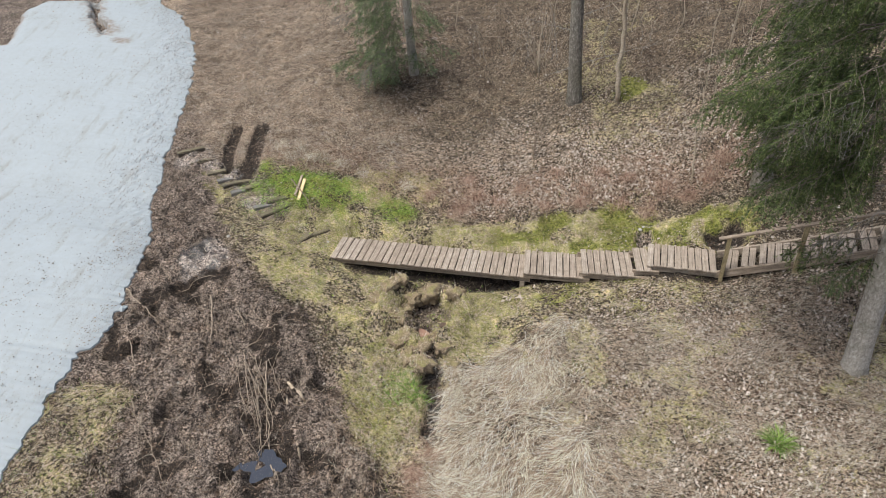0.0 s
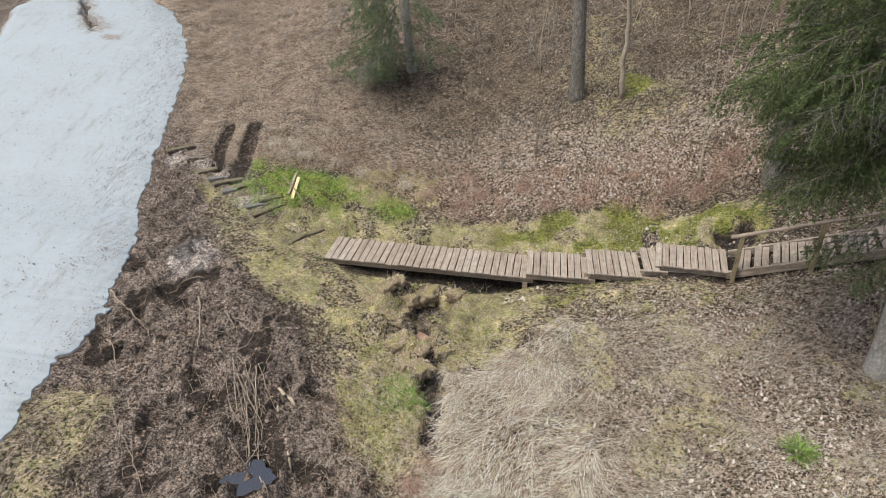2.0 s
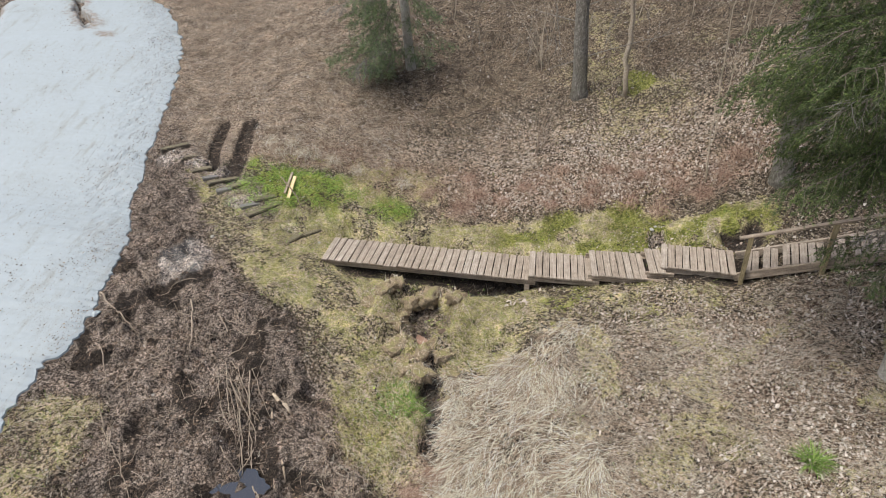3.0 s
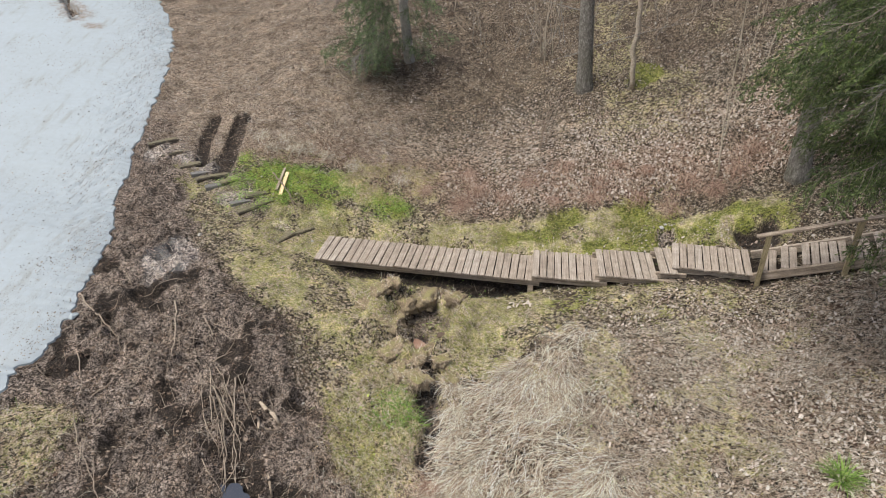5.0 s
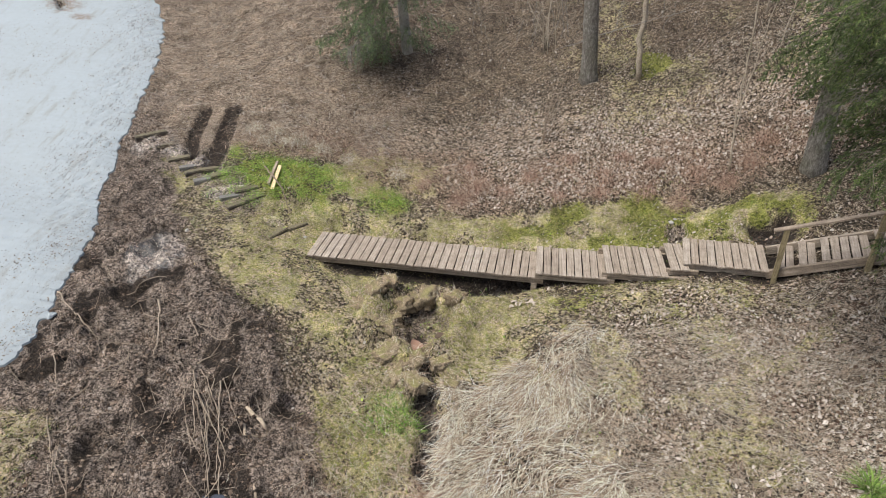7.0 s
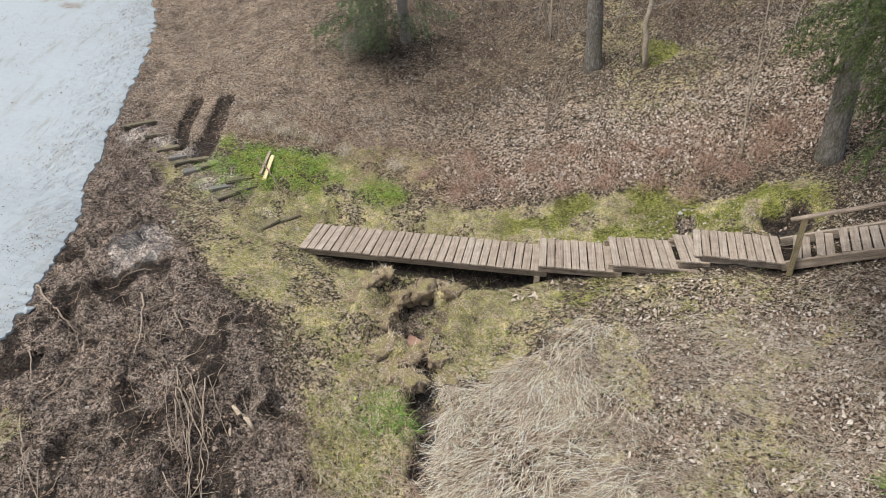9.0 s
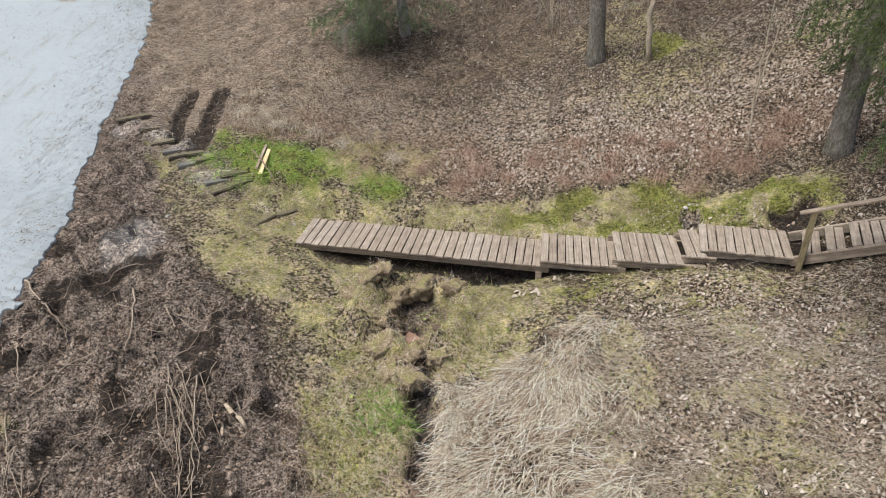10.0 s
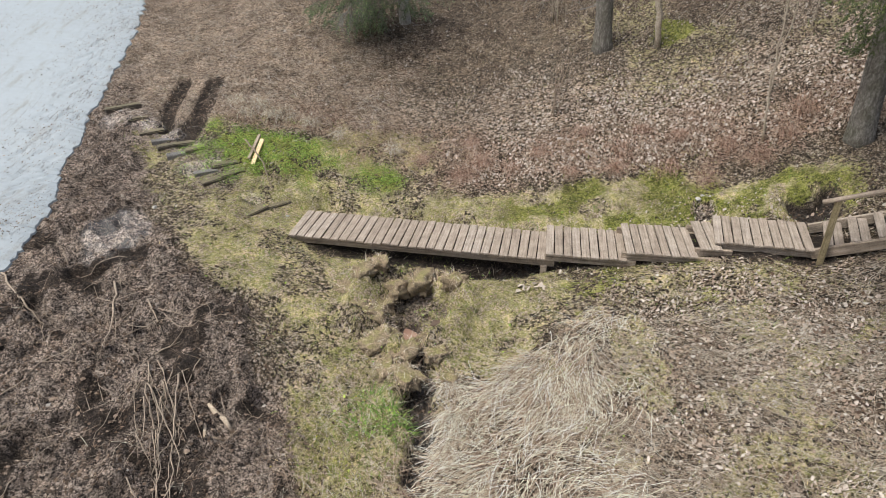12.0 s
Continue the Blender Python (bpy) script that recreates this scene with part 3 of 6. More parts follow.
def zones(x, y):
    """How much each kind of cover, or shade painted as one, takes at a place, 0 to 1."""
    n1, n2 = fbm(x, y, 1.1, 3, 11.0) - 0.5, fbm(x, y, 3.1, 3, 21.0) - 0.5
    w = 0.9 * n1 + 0.5 * n2
    z = {}
    mud_r = np.interp(y, MUD_Y, MUD_X)
    mud = sst(0.35, -0.25, x - mud_r + 1.0 * w) * (1 - sst(3.0, 5.2, y + 2 * n1))
    corner = sst(-4.5, -5.1, x + 0.8 * w) * sst(-3.2, -3.6, y + 0.8 * w) * sst(-12, -8, y)
    mud = mud * (1 - 0.9 * corner)
    ra, rb = line_dist(x, y, RUT_A)[0], line_dist(x, y, RUT_B)[0]
    ruts = np.maximum(sst(0.17, 0.08, ra + 0.1 * n2), sst(0.24, 0.12, rb + 0.1 * n2))
    cd, ca = line_dist(x, y, CREEK)
    hole = np.hypot((x + 0.66) / 0.50, (y + 1.26) / 0.47)
    channel = sst(0.17, 0.09, cd + 0.06 * n2) * sst(-3.9, -3.4, y)
    creek = np.maximum(0.62 * sst(1.05, 0.75, hole + 0.5 * n2), 1.4 * channel)
    td, ta = line_dist(x, y, TRENCH)
    trench = sst(0.27, 0.14, td + 0.3 * n2) * np.maximum(sst(1.9, 1.2, x), np.maximum(sst(0.42, 0.2, np.abs(x - 4.95)), 0.9 * sst(0.22, 0.1, np.abs(x - 3.55))))
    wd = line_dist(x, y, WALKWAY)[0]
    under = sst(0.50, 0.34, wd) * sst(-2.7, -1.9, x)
    z["ruts"], z["creek"], z["hole"], z["trench"], z["under"], z["walk"] = ruts, creek, hole, trench, under, wd
    mud = mud * sst(-11, -7.5, y)
    z["mudfield"] = mud
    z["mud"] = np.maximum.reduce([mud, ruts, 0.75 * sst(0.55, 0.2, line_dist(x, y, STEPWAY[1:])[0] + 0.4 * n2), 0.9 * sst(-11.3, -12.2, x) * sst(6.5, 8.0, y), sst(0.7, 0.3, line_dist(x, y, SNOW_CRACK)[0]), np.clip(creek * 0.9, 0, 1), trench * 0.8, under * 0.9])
    front = sst(0.3, -0.2, y - 0.15) * sst(-2.9, -1.9, y + 1.2 * w + 0.2 * x) * sst(-0.1, 0.4, x - mud_r) * sst(1.9, 0.9, x + 1.6 * w)
    near = sst(1.75, 0.9, wd + 0.9 * w) * sst(0.3, 1.0, x) * sst(4.9, 4.2, x)
    back = sst(1.75, 1.2, y + 1.0 * w - 0.10 * sst(1, 3, x)) * sst(-0.2, 0.3, y) * sst(-3.5, -2.9, x) * sst(5.9, 5.0, x) * (1 - sst(3.0, 4.2, x) * sst(0.9, 1.2, y + 0.8 * w))
    back = back * (1 - trench)
    stepside = sst(1.1, 0.6, line_dist(x, y, [(-2.9, 0.5), (-4.3, 0.9), (-5.4, 1.7)])[0] + 0.7 * w)
    spots = 0.42 * sst(0.50, 0.66, fbm(x, y, 0.9, 3, 31.0)) * sst(2.0, 3.5, y) * sst(1.5, 3.0, x)
    z["moss"] = np.clip(np.maximum.reduce([0.9 * front, 0.5 * near, back, 0.75 * stepside, 0.5 * corner, 0.9 * sst(1.15, 0.5, np.hypot((x + 1.5) / 1.4, (y - 2.3) / 0.85) + 0.9 * n2), spots]), 0, 1) * (0.55 + 0.6 * sst(0.34, 0.60, fbm(x, y, 2.6, 3, 47.0)))
    gully_side = 0.75 * sst(1.15, 0.5, np.hypot((x + 1.15) / 1.05, (y + 3.1) / 1.7) + 0.6 * w)
    spots2 = 0.6 * sst(0.46, 0.58, fbm(x, y, 1.5, 3, 33.0)) * sst(0.8, 1.8, x) * sst(-0.9, -1.4, y) * sst(-5.5, -4.0, y)
    z["moss"] = np.maximum.reduce([z["moss"], gully_side * np.clip(1 - creek, 0, 1), spots2])
    z["lush"] = back * sst(0.2, 1.2, x) * sst(0.40, 0.58, fbm(x, y, 2.2, 3, 57.0)) + 0.7 * back * sst(-1.6, -2.2, x) * n2 * 2
    z["lush"] = np.clip(z["lush"] + 1.0 * sst(1.0, 0.5, np.hypot((x - 3.95) / 0.45, (y - 4.85) / 0.5) + 0.9 * n2) + 0.5 * spots + 0.35 * spots2 + 0.6 * gully_side * sst(0.5, 0.65, fbm(x, y, 2.8, 3, 58.0)) + 0.5 * near * sst(0.55, 0.7, fbm(x, y, 2.0, 3, 59.0)), 0, 1)
    sx, sy = x - 0.95, y + 3.35
    straw = sst(1.35, 0.55, np.hypot((sx + 0.25) / 1.25, sy / 1.8) + 1.3 * w) * sst(-0.45, -0.15, x + 0.1 * n2) * (0.45 + 0.9 * sst(0.35, 0.6, fbm(x, y, 1.6, 3, 37.0)))
    straw = straw * sst(0.12, -0.2, y - np.interp(x, [-0.4, -0.1, 0.73, 1.7, 3.0], [-3.2, -2.79, -2.04, -1.6, -1.5]) + 0.5 * n2)
    bank = sst(1.1, 0.6, np.hypot((x + 3.4) / 1.5, (y - 3.0) / 0.5) + 0.4 * w)
    bank2 = 0.6 * sst(1.2, 0.7, np.hypot((x + 0.9) / 1.4, (y - 2.5) / 0.7) + 0.4 * w)
    field = sst(0.6, 2.0, x + 1.2 * w) * sst(-1.5, -2.3, y + 0.6 * w - 0.1 * (x - 2)) * sst(9, 7, x)
    z["field"] = field
    z["straw"] = np.maximum.reduce([straw, bank, bank2, (0.55 + 0.5 * n1) * field])
    z["strawfield"] = straw
    z["red"] = (0.35 + 0.75 * sst(0.42, 0.58, fbm(x, y, 1.7, 3, 34.0))) * sst(0.65, 0.35, np.abs(y - 2.1 - 0.15 * n1) / 1.3 + 0.4 * w) * sst(-0.9, 0.2, x)
    z["red"] = np.maximum(z["red"], 0.9 * sst(1.2, 0.5, np.hypot((x + 0.45) / 0.45, (y + 4.3) / 0.8) + 0.8 * n2))
    # first term: forest shade painted on the upper slope; second: needle litter under the spruce
    z["needle_and_shade"] = 1.0 * sst(4.2, 5.8, y) * sst(-3.0, -0.5, x) + 0.42 * sst(1.15, 0.6, np.hypot((x + 1.0) / 2.6, (y - 5.2) / 1.7) + 0.5 * w)
    h1 = sst(1.3, 0.25, np.hypot((x + 3.6) / 1.3, (y - 1.95) / 0.78) + 1.5 * n2)
    h2 = sst(1.5, 0.3, np.hypot((x + 1.42) / 0.46, (y - 1.65) / 0.30) + 1.3 * n2)
    z["herb"] = np.maximum(h1, h2) * (1 - z["ruts"])
    z["lush"] = np.maximum(z["lush"], 0.75 * z["herb"])
    z["corner"] = corner
    # the under term paints the boardwalk's shade; the hole behind the landing is darkened
    z["peat_and_shade"] = np.clip(np.maximum.reduce([ruts, trench * sst(3.9, 4.2, x), 0.8 * channel, 0.95 * under, z["mudfield"] * (sst(0.55, 0.64, fbm(x, y, 2.6, 4, 46.0)) * 0.95 * sst(1.2, -0.6, y) + 0.6 * sst(0.85, 0.3, 1.2 * n2 + np.hypot((x + 2.75) / 0.75, (y + 3.95) / 0.75)))]), 0, 1)
    lit = np.maximum(sst(1.0, 2.3, x + 1.2 * w) * sst(-0.8, -1.3, y), sst(-0.6, 0.8, x + w) * sst(1.4, 1.9, y))
    z["wet"] = np.maximum.reduce([
        sst(1.0, 0.4, np.hypot((x + 4.85) / 0.6, (y + 0.4) / 0.8) + 0.5 * n2), sst(1.0, 0.4, np.hypot((x + 6.15) / 0.7, (y - 2.75) / 0.45) + 0.5 * n2),
        *(sst(1.0, 0.4, np.hypot((x - a) / r, (y - b) / (0.7 * r)) + 0.4 * n2) for a, b, r in ((-4.5, 1.45, 0.45), (-4.25, 1.62, 0.3), (-4.80, 2.0, 0.35), (-5.2, 2.3, 0.36), (-5.7, 2.55, 0.42), (-3.35, 0.85, 0.3)))])
    z["thatch"] = sst(-0.6, -1.8, x + 1.5 * w) * sst(2.3, 3.2, y) + 0.5 * sst(2.3, 3.0, y + w) * sst(4.4, 3.6, y)
    z["leaf"] = lit * (1 - z["strawfield"]) * (1 - 0.8 * z["needle_and_shade"])
    return z


def ground_h(x, y):
    x, y = np.asarray(x, float), np.asarray(y, float)
    h = smooth_h(x, y)
    near = sst(30, 14, np.hypot(x, y))
    z = zones(x, y)
    h = h - (0.20 - 0.07 * sst(0.3, 1.2, x)) * sst(0.95, 0.48, z["walk"]) * sst(-3.0, -1.6, x) * sst(5.2, 4.5, x) - 0.09 * sst(0.8, 0.4, z["walk"]) * sst(-1.4, -2.2, x)
    lump = fbm(x, y, 1.7, 3, 41.0) - 0.5
    rough = fbm(x, y, 7.0, 3, 51.0) - 0.5
    cd, ca = line_dist(x, y, CREEK)
    crack = 0.3 * (fbm(x, y, 3.5, 2, 61.0) - 0.5)
    h = h - 0.17 * sst(1.25, 0.72, z["hole"] + crack * 1.6) - 0.30 * sst(0.20, 0.09, cd + 0.35 * crack) * (0.25 + 0.75 * sst(-4.0, -3.4, y))
    h = h - (0.16 + 0.16 * sst(3.6, 4.2, x)) * z["trench"] - 0.07 * z["ruts"]
    # heaped earth along the gully
    h = h + 0.10 * np.exp(-((z["hole"] - 1.45) / 0.32) ** 2) * (0.1 + 1.5 * sst(0.3, 0.55, vnoise(x * 4.5, y * 4.5, 3.0)))
    h = h + near * (0.12 * lump * sst(0.4, 1.0, z["walk"]) * sst(0.15, 0.6, line_dist(x, y, STEPWAY)[0]) + (0.05 + 0.09 * z["mud"] * (1 - z["under"]) + 0.05 * z["strawfield"]) * rough * sst(0.15, 0.55, line_dist(x, y, STEPWAY)[0]))
    h = h + near * 0.20 * z["mudfield"] * (fbm(x * 0.8 + y * 0.5, y * 0.6 - x * 0.2, 2.6, 2, 45.0) - 0.5)
    # trodden holes and heaps of churned peat
    h = h + near * z["mudfield"] * (0.10 * sst(0.52, 0.68, fbm(x, y, 3.4, 3, 43.0)) - 0.10 * sst(0.58, 0.68, fbm(x, y, 2.3, 3, 44.0)))
    # puddle basin
    pd = np.hypot((x + 2.78) / 0.42, (y + 4.38) / 0.30)
    h = h - 0.13 * sst(1.3, 0.7, pd + 0.6 * rough)
    # foot of the stair
    sz, sv, su = stair_z(x, y)
    lane = sst(1.3, 0.55, np.abs(sv)) * sst(-0.6, 0.1, su) * sst(6.0, 4.0, su)
    h = h + (np.clip(sz - 0.20 - h, -0.8, 0.25)) * lane
    base = smooth_h(x, y)
    return base + (h - base) * (0.12 + 0.88 * sst(-0.05, 0.45, x - snow_edge(y)))


def gz(x, y):
    return float(ground_h(np.array([x]), np.array([y]))[0])


# ---- ground ----
def spread(lo, hi, step, far):
    inner = np.arange(lo, hi + step * 0.5, step)
    grow, d = [], step
    while sum(grow) < far:
        d *= 1.14
        grow.append(d)
    g = np.cumsum(grow)
    return np.concatenate([lo - g[::-1], inner, hi + g])


def build_ground():
    gx, gy = spread(-8.6, 7.2, 0.034, 700), spread(-5.8, 8.6, 0.034, 700)
    xx, yy = np.meshgrid(gx, gy)
    x, y = xx.ravel(), yy.ravel()
    z = ground_h(x, y)
    nx, ny = len(gx), len(gy)
    i = (np.arange(ny - 1)[:, None] * nx + np.arange(nx - 1)[None]).ravel()
    me = mesh_np("ground", np.stack([x, y, z], -1), np.stack([i, i + 1, i + nx + 1, i + nx], -1), True)
    zz = zones(x, y)
    wet = np.maximum.reduce([zz["wet"], 0.5 * zz["creek"], 0.55 * zz["trench"]])
    for name, a in (("mud", zz["mud"]), ("moss", zz["moss"]), ("straw", zz["straw"]), ("wet", wet), ("red", zz["red"]), ("needle_and_shade", zz["needle_and_shade"]), ("lush", zz["lush"]), ("peat_and_shade", zz["peat_and_shade"]), ("thatch", zz["thatch"])):
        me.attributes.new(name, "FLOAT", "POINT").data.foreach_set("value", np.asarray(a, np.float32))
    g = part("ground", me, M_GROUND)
    tagged(g, "forest floor of leaf litter, moss, mud and dry grass", "ground", kind="structure")


build_ground()


def build_snow():
    ys = np.concatenate([np.arange(-9, -5.2, 0.2), np.arange(-5.2, 8.6, 0.024), np.arange(8.6, 13.01, 0.05)])
    inward = np.concatenate([np.arange(0.0, 0.60, 0.03), 0.6 + 8.4 * np.linspace(0, 1, 80) ** 1.5])
    edge = snow_edge(ys)
    far_left = np.interp(ys, [-9, 6.5, 7.0, 8.3, 9.2, 9.7, 9.9, 10.3, 13], [-17, -17, -13.2, -13.5, -13.9, -13.6, -12.2, -11.9, -12.2]) + 0.25 * (fbm(ys * 0, ys, 1.7, 3, 8.0) - 0.5)
    width = edge - far_left
    k = (inward[None] - 0.6) / (inward[-1] - 0.6)
    x = np.where(inward[None] <= 0.6, edge[:, None] - inward[None], edge[:, None] - 0.6 - k * (width[:, None] - 0.6))
    y = np.repeat(ys[:, None], len(inward), 1)
    d, dl = edge[:, None] - x, x - far_left[:, None]
    thick = 0.022 + 0.16 * (1 - np.exp(-d / 0.9)) + 0.05 * sst(0, 4, d)
    thick = thick * sst(0.0, 0.5, dl) + 0.02
    thick = thick + 0.03 * (fbm(x, y, 1.3, 3, 71.0) - 0.5) * sst(0.1, 0.6, d)
    cup = fbm(2.6 * (0.88 * x - 0.48 * y), 0.8 * (0.48 * x + 0.88 * y), 5.0, 3, 72.0)
    thick = thick - sst(0.02, 0.2, d) * (0.016 * sst(1.6, 0.4, d) * sst(-2, 1, y) + 0.004) * sst(0.50, 0.66, cup)
    crack = line_dist(x, y, SNOW_CRACK)[0] + 0.30 * (fbm(x, y, 3.0, 3, 73.0) - 0.5) + 0.22 * (fbm(x, y, 8.0, 2, 75.0) - 0.5)
    thick = thick - 0.5 * sst(0.14, 0.04, crack)
    z = smooth_h(x, y) + thick
    z[:, -1] -= 0.15
    z = z + (ground_h(x[:, 0], y[:, 0]) + 0.025 - z[:, 0])[:, None] * np.exp(-d / 0.14)
    n, m = x.shape
    i = (np.arange(n - 1)[:, None] * m + np.arange(m - 1)[None]).ravel()
    top = np.stack([x, y, z], -1).reshape(-1, 3), np.stack([i, i + m, i + m + 1, i + 1], -1)
    lip = np.stack([x[:, 0], y[:, 0], z[:, 0]], -1)
    wall = np.vstack([lip, lip + (0.03, 0, -0.07)])
    i = np.arange(n - 1)
    me = mesh_np("snow_patch", *gather([top, (wall, np.stack([i, i + n, i + n + 1, i + 1], -1))]), True)
    grime = np.maximum(0.75 * sst(0.75, 0.1, crack), 0.8 * sst(1.0, 0.2, np.hypot((x + 9.9) / 0.6, (y - 7.6) / 0.35)))
    grime = np.maximum(grime, 0.9 * sst(0.45, 0.05, dl))
    rim = 0.02 + 0.98 * sst(1.5, 0.4, d + 0.8 * (fbm(x, y, 0.8, 2, 74.0) - 0.5)) * sst(-3.0, 2.5, y)
    for name, a in (("rim", rim), ("grime", grime)):
        me.attributes.new(name, "FLOAT", "POINT").data.foreach_set("value", np.concatenate([a.ravel(), np.zeros(2 * n)]).astype(np.float32))
    tagged(part("snow_patch", me, M_SNOW), "melting patch of old dirty snow lying on the slope", "snow", kind="structure")


def snow_h(x, y):
    d = snow_edge(y) - x
    return smooth_h(x, y) + 0.065 + 0.14 * (1 - np.exp(-d / 0.9)) + 0.05 * sst(0, 4, d)


build_snow()


# ---- boardwalk ----
PLANK_MESH = {}


def plank_mesh(width, length, thick, variant):
    """A sawn board, its long side along y, bevelled and slightly cupped."""
    key = (round(width, 3), round(length, 3), round(thick, 3), variant)
    if key not in PLANK_MESH:
        bm = box_bm(-width / 2, width / 2, 0, length, -thick, 0, 0.005)
        r = random.Random(variant)
        for v in bm.verts:
            v.co.z += 0.004 * math.sin(v.co.y * 3 + variant) + r.uniform(-0.0012, 0.0012)
            v.co.x += 0.002 * math.sin(v.co.y * 5 + 2 * variant)
        me = bpy.data.meshes.new("plank")
        bm.to_mesh(me)
        bm.free()
        me.materials.append(M_PLANK)
        PLANK_MESH[key] = me
    return PLANK_MESH[key]


def boardwalk_section(a, b, width, za, zb, count, label, overhang=0.10, legs=(), drop=0.0, back=0.0):
    """Boards on two beams from a to b, the near left and near right corners of the deck."""
    rng = random.Random(int(a[0] * 100))
    ang = math.atan2(b[1] - a[1], b[0] - a[0])
    length = math.hypot(b[0] - a[0], b[1] - a[1])
    tilt = math.atan2(zb - za, length)
    t = thing("boardwalk_section", label, "boardwalk", (a[0], a[1], za), "boardwalk sections")
    t.rotation_euler = (0, -tilt, ang)
    pitch = length / count
    for k in range(count):
        ob = part("plank", plank_mesh(pitch - 0.014, width, 0.032, k % 5), None, t)
        ob.location = ((k + 0.5) * pitch + rng.uniform(-0.002, 0.002), rng.uniform(-0.010, 0.010), rng.uniform(-0.002, 0.002))
        ob.rotation_euler = (rng.uniform(-0.004, 0.004), rng.uniform(-0.008, 0.008), rng.uniform(-0.004, 0.004))
    for y in (0.055, width - 0.105):
        part("beam", box_bm(-back, length + overhang, y, y + 0.05, -0.145, -0.035, 0.006), M_BEAM, t)
    for x in legs:
        for y in (0.04, width - 0.1):
            bottom = gz(a[0] + x * math.cos(ang) - y * math.sin(ang), a[1] + x * math.sin(ang) + y * math.cos(ang)) - za - 0.08
            if bottom < -0.16:
                part("leg", box_bm(x, x + 0.09, y - 0.02, y + 0.06, bottom, -0.13, 0.006), M_BEAM, t)
    return t


boardwalk_section((-2.597, 0.05), (1.15, -0.495), 0.80, 0.0, 0.0, 29, "long low weathered boardwalk section over a muddy ditch", 0.12, (3.72,))
boardwalk_section((1.13, -0.54), (2.21, -0.67), 0.84, 0.115, 0.115, 9, "weathered boardwalk section stepped above the long one", 0.12, (1.08,), back=0.0)
boardwalk_section((2.18, -0.66), (3.10, -0.755), 0.85, 0.23, 0.23, 8, "weathered boardwalk section with eight boards", 0.35, (), back=0.05)
boardwalk_section((3.125, -0.68), (3.40, -0.71), 0.80, 0.325, 0.325, 2, "short narrow step of the boardwalk below the landing", 0.14, (), back=0.05)
boardwalk_section((3.315, -0.586), (4.447, -0.90), 0.80, 0.38, 0.465, 10, "weathered wooden landing at the foot of the stair", 0.02, (), back=0.0)


def build_stair():
    ang, slope, w = -0.405, math.atan(0.475), 0.80
    t = thing("wooden_stair", "weathered open wooden stair with a handrail, littered with leaves", "stair", (4.472, -0.892, 0.48))
    t.rotation_euler = (0, 0, ang)
    run = 3.6
    for y in (0.0, w - 0.05):
        part("string_board", box_bm(-0.10, run / math.cos(slope), y, y + 0.05, -0.135, 0.0, 0.006), M_BEAM, t).rotation_euler = (0, -slope, 0)
    # short steps of two boards and longer sloping stretches of four or more
    rng = random.Random(9)
    x0 = 0.05
    for boards in (2, 2, 5, 2, 4, 2, 3, 2, 4, 2):
        length = 0.112 * boards
        lean = 0.12 if boards == 2 else 0.36
        z0 = 0.475 * (x0 + length / 2) - 0.012
        for k in range(boards):
            x = x0 + (k + 0.5) * 0.112
            ob = part("tread", plank_mesh(0.101, w - 0.11, 0.032, k % 5), None, t)
            ob.location = (x, 0.055, z0 + lean * (x - x0 - length / 2) + rng.uniform(-0.003, 0.003))
            ob.rotation_euler = (0, -math.atan(lean) + rng.uniform(-0.01, 0.01), rng.uniform(-0.010, 0.010))
        for y in (0.052, w - 0.085):
            bm = box_bm(-length / 2, length / 2, y, y + 0.033, -0.075, -0.034, 0.004)
            bmesh.ops.rotate(bm, cent=(0, 0, 0), matrix=Matrix.Rotation(-math.atan(lean), 3, "Y"), verts=bm.verts)
            bmesh.ops.translate(bm, vec=(x0 + length / 2, 0, z0), verts=bm.verts)
            part("cleat", bm, M_BEAM, t)
        x0 += length + 0.03
    for x, top in ((0.05, 0.72), (1.08, 1.20), (2.11, 1.68), (3.14, 2.16)):
        zt = 0.475 * x
        bm = box_bm(-0.035, 0.035, -0.075, -0.005, zt - 0.22, top - 0.01, 0.005)
        bmesh.ops.rotate(bm, cent=(0, 0, zt), matrix=Matrix.Rotation(radians(-2.0), 3, "Y"), verts=bm.verts)
        bmesh.ops.translate(bm, vec=(x, 0, 0), verts=bm.verts)
        part("rail_post", bm, M_POST, t, "mossy square rail post")
    bm = box_bm(-0.14, run / math.cos(slope), -0.085, 0.005, 0.0, 0.028, 0.005)
    rail = part("handrail", bm, M_BEAM, t, "flat grey handrail board")
    rail.location, rail.rotation_euler = (0, 0, 0.69), (0, -math.atan(0.465), 0)


build_stair()


# ---- old steps up to the snow ----
def step_block(a, b, wet, depth=0.16):
    """A worn block, its front top edge from a to b."""
    ang, length = math.atan2(b[1] - a[1], b[0] - a[0]), math.hypot(b[0] - a[0], b[1] - a[1])
    mx, my = (a[0] + b[0]) / 2, (a[1] + b[1]) / 2
    z = gz(mx, my) + 0.045
    bm = box_bm(-0.04, length + 0.05, 0, depth, -0.16, 0, 0.014, 2)
    r = random.Random(int(mx * 1000))
    for v in bm.verts:
        v.co += Vector((r.uniform(-0.006, 0.006), r.uniform(-0.008, 0.008), r.uniform(-0.006, 0.004)))
    ob = part("step_block", bm, M_STEPWET if wet else M_STEP)
    ob.location, ob.rotation_euler = (a[0], a[1], z), (r.uniform(-0.01, 0.03), r.uniform(-0.03, 0.03), ang)
    tagged(ob, "wet worn step block sunk in the mud" if wet else "dark worn step block edged with moss", "step", "old garden steps")


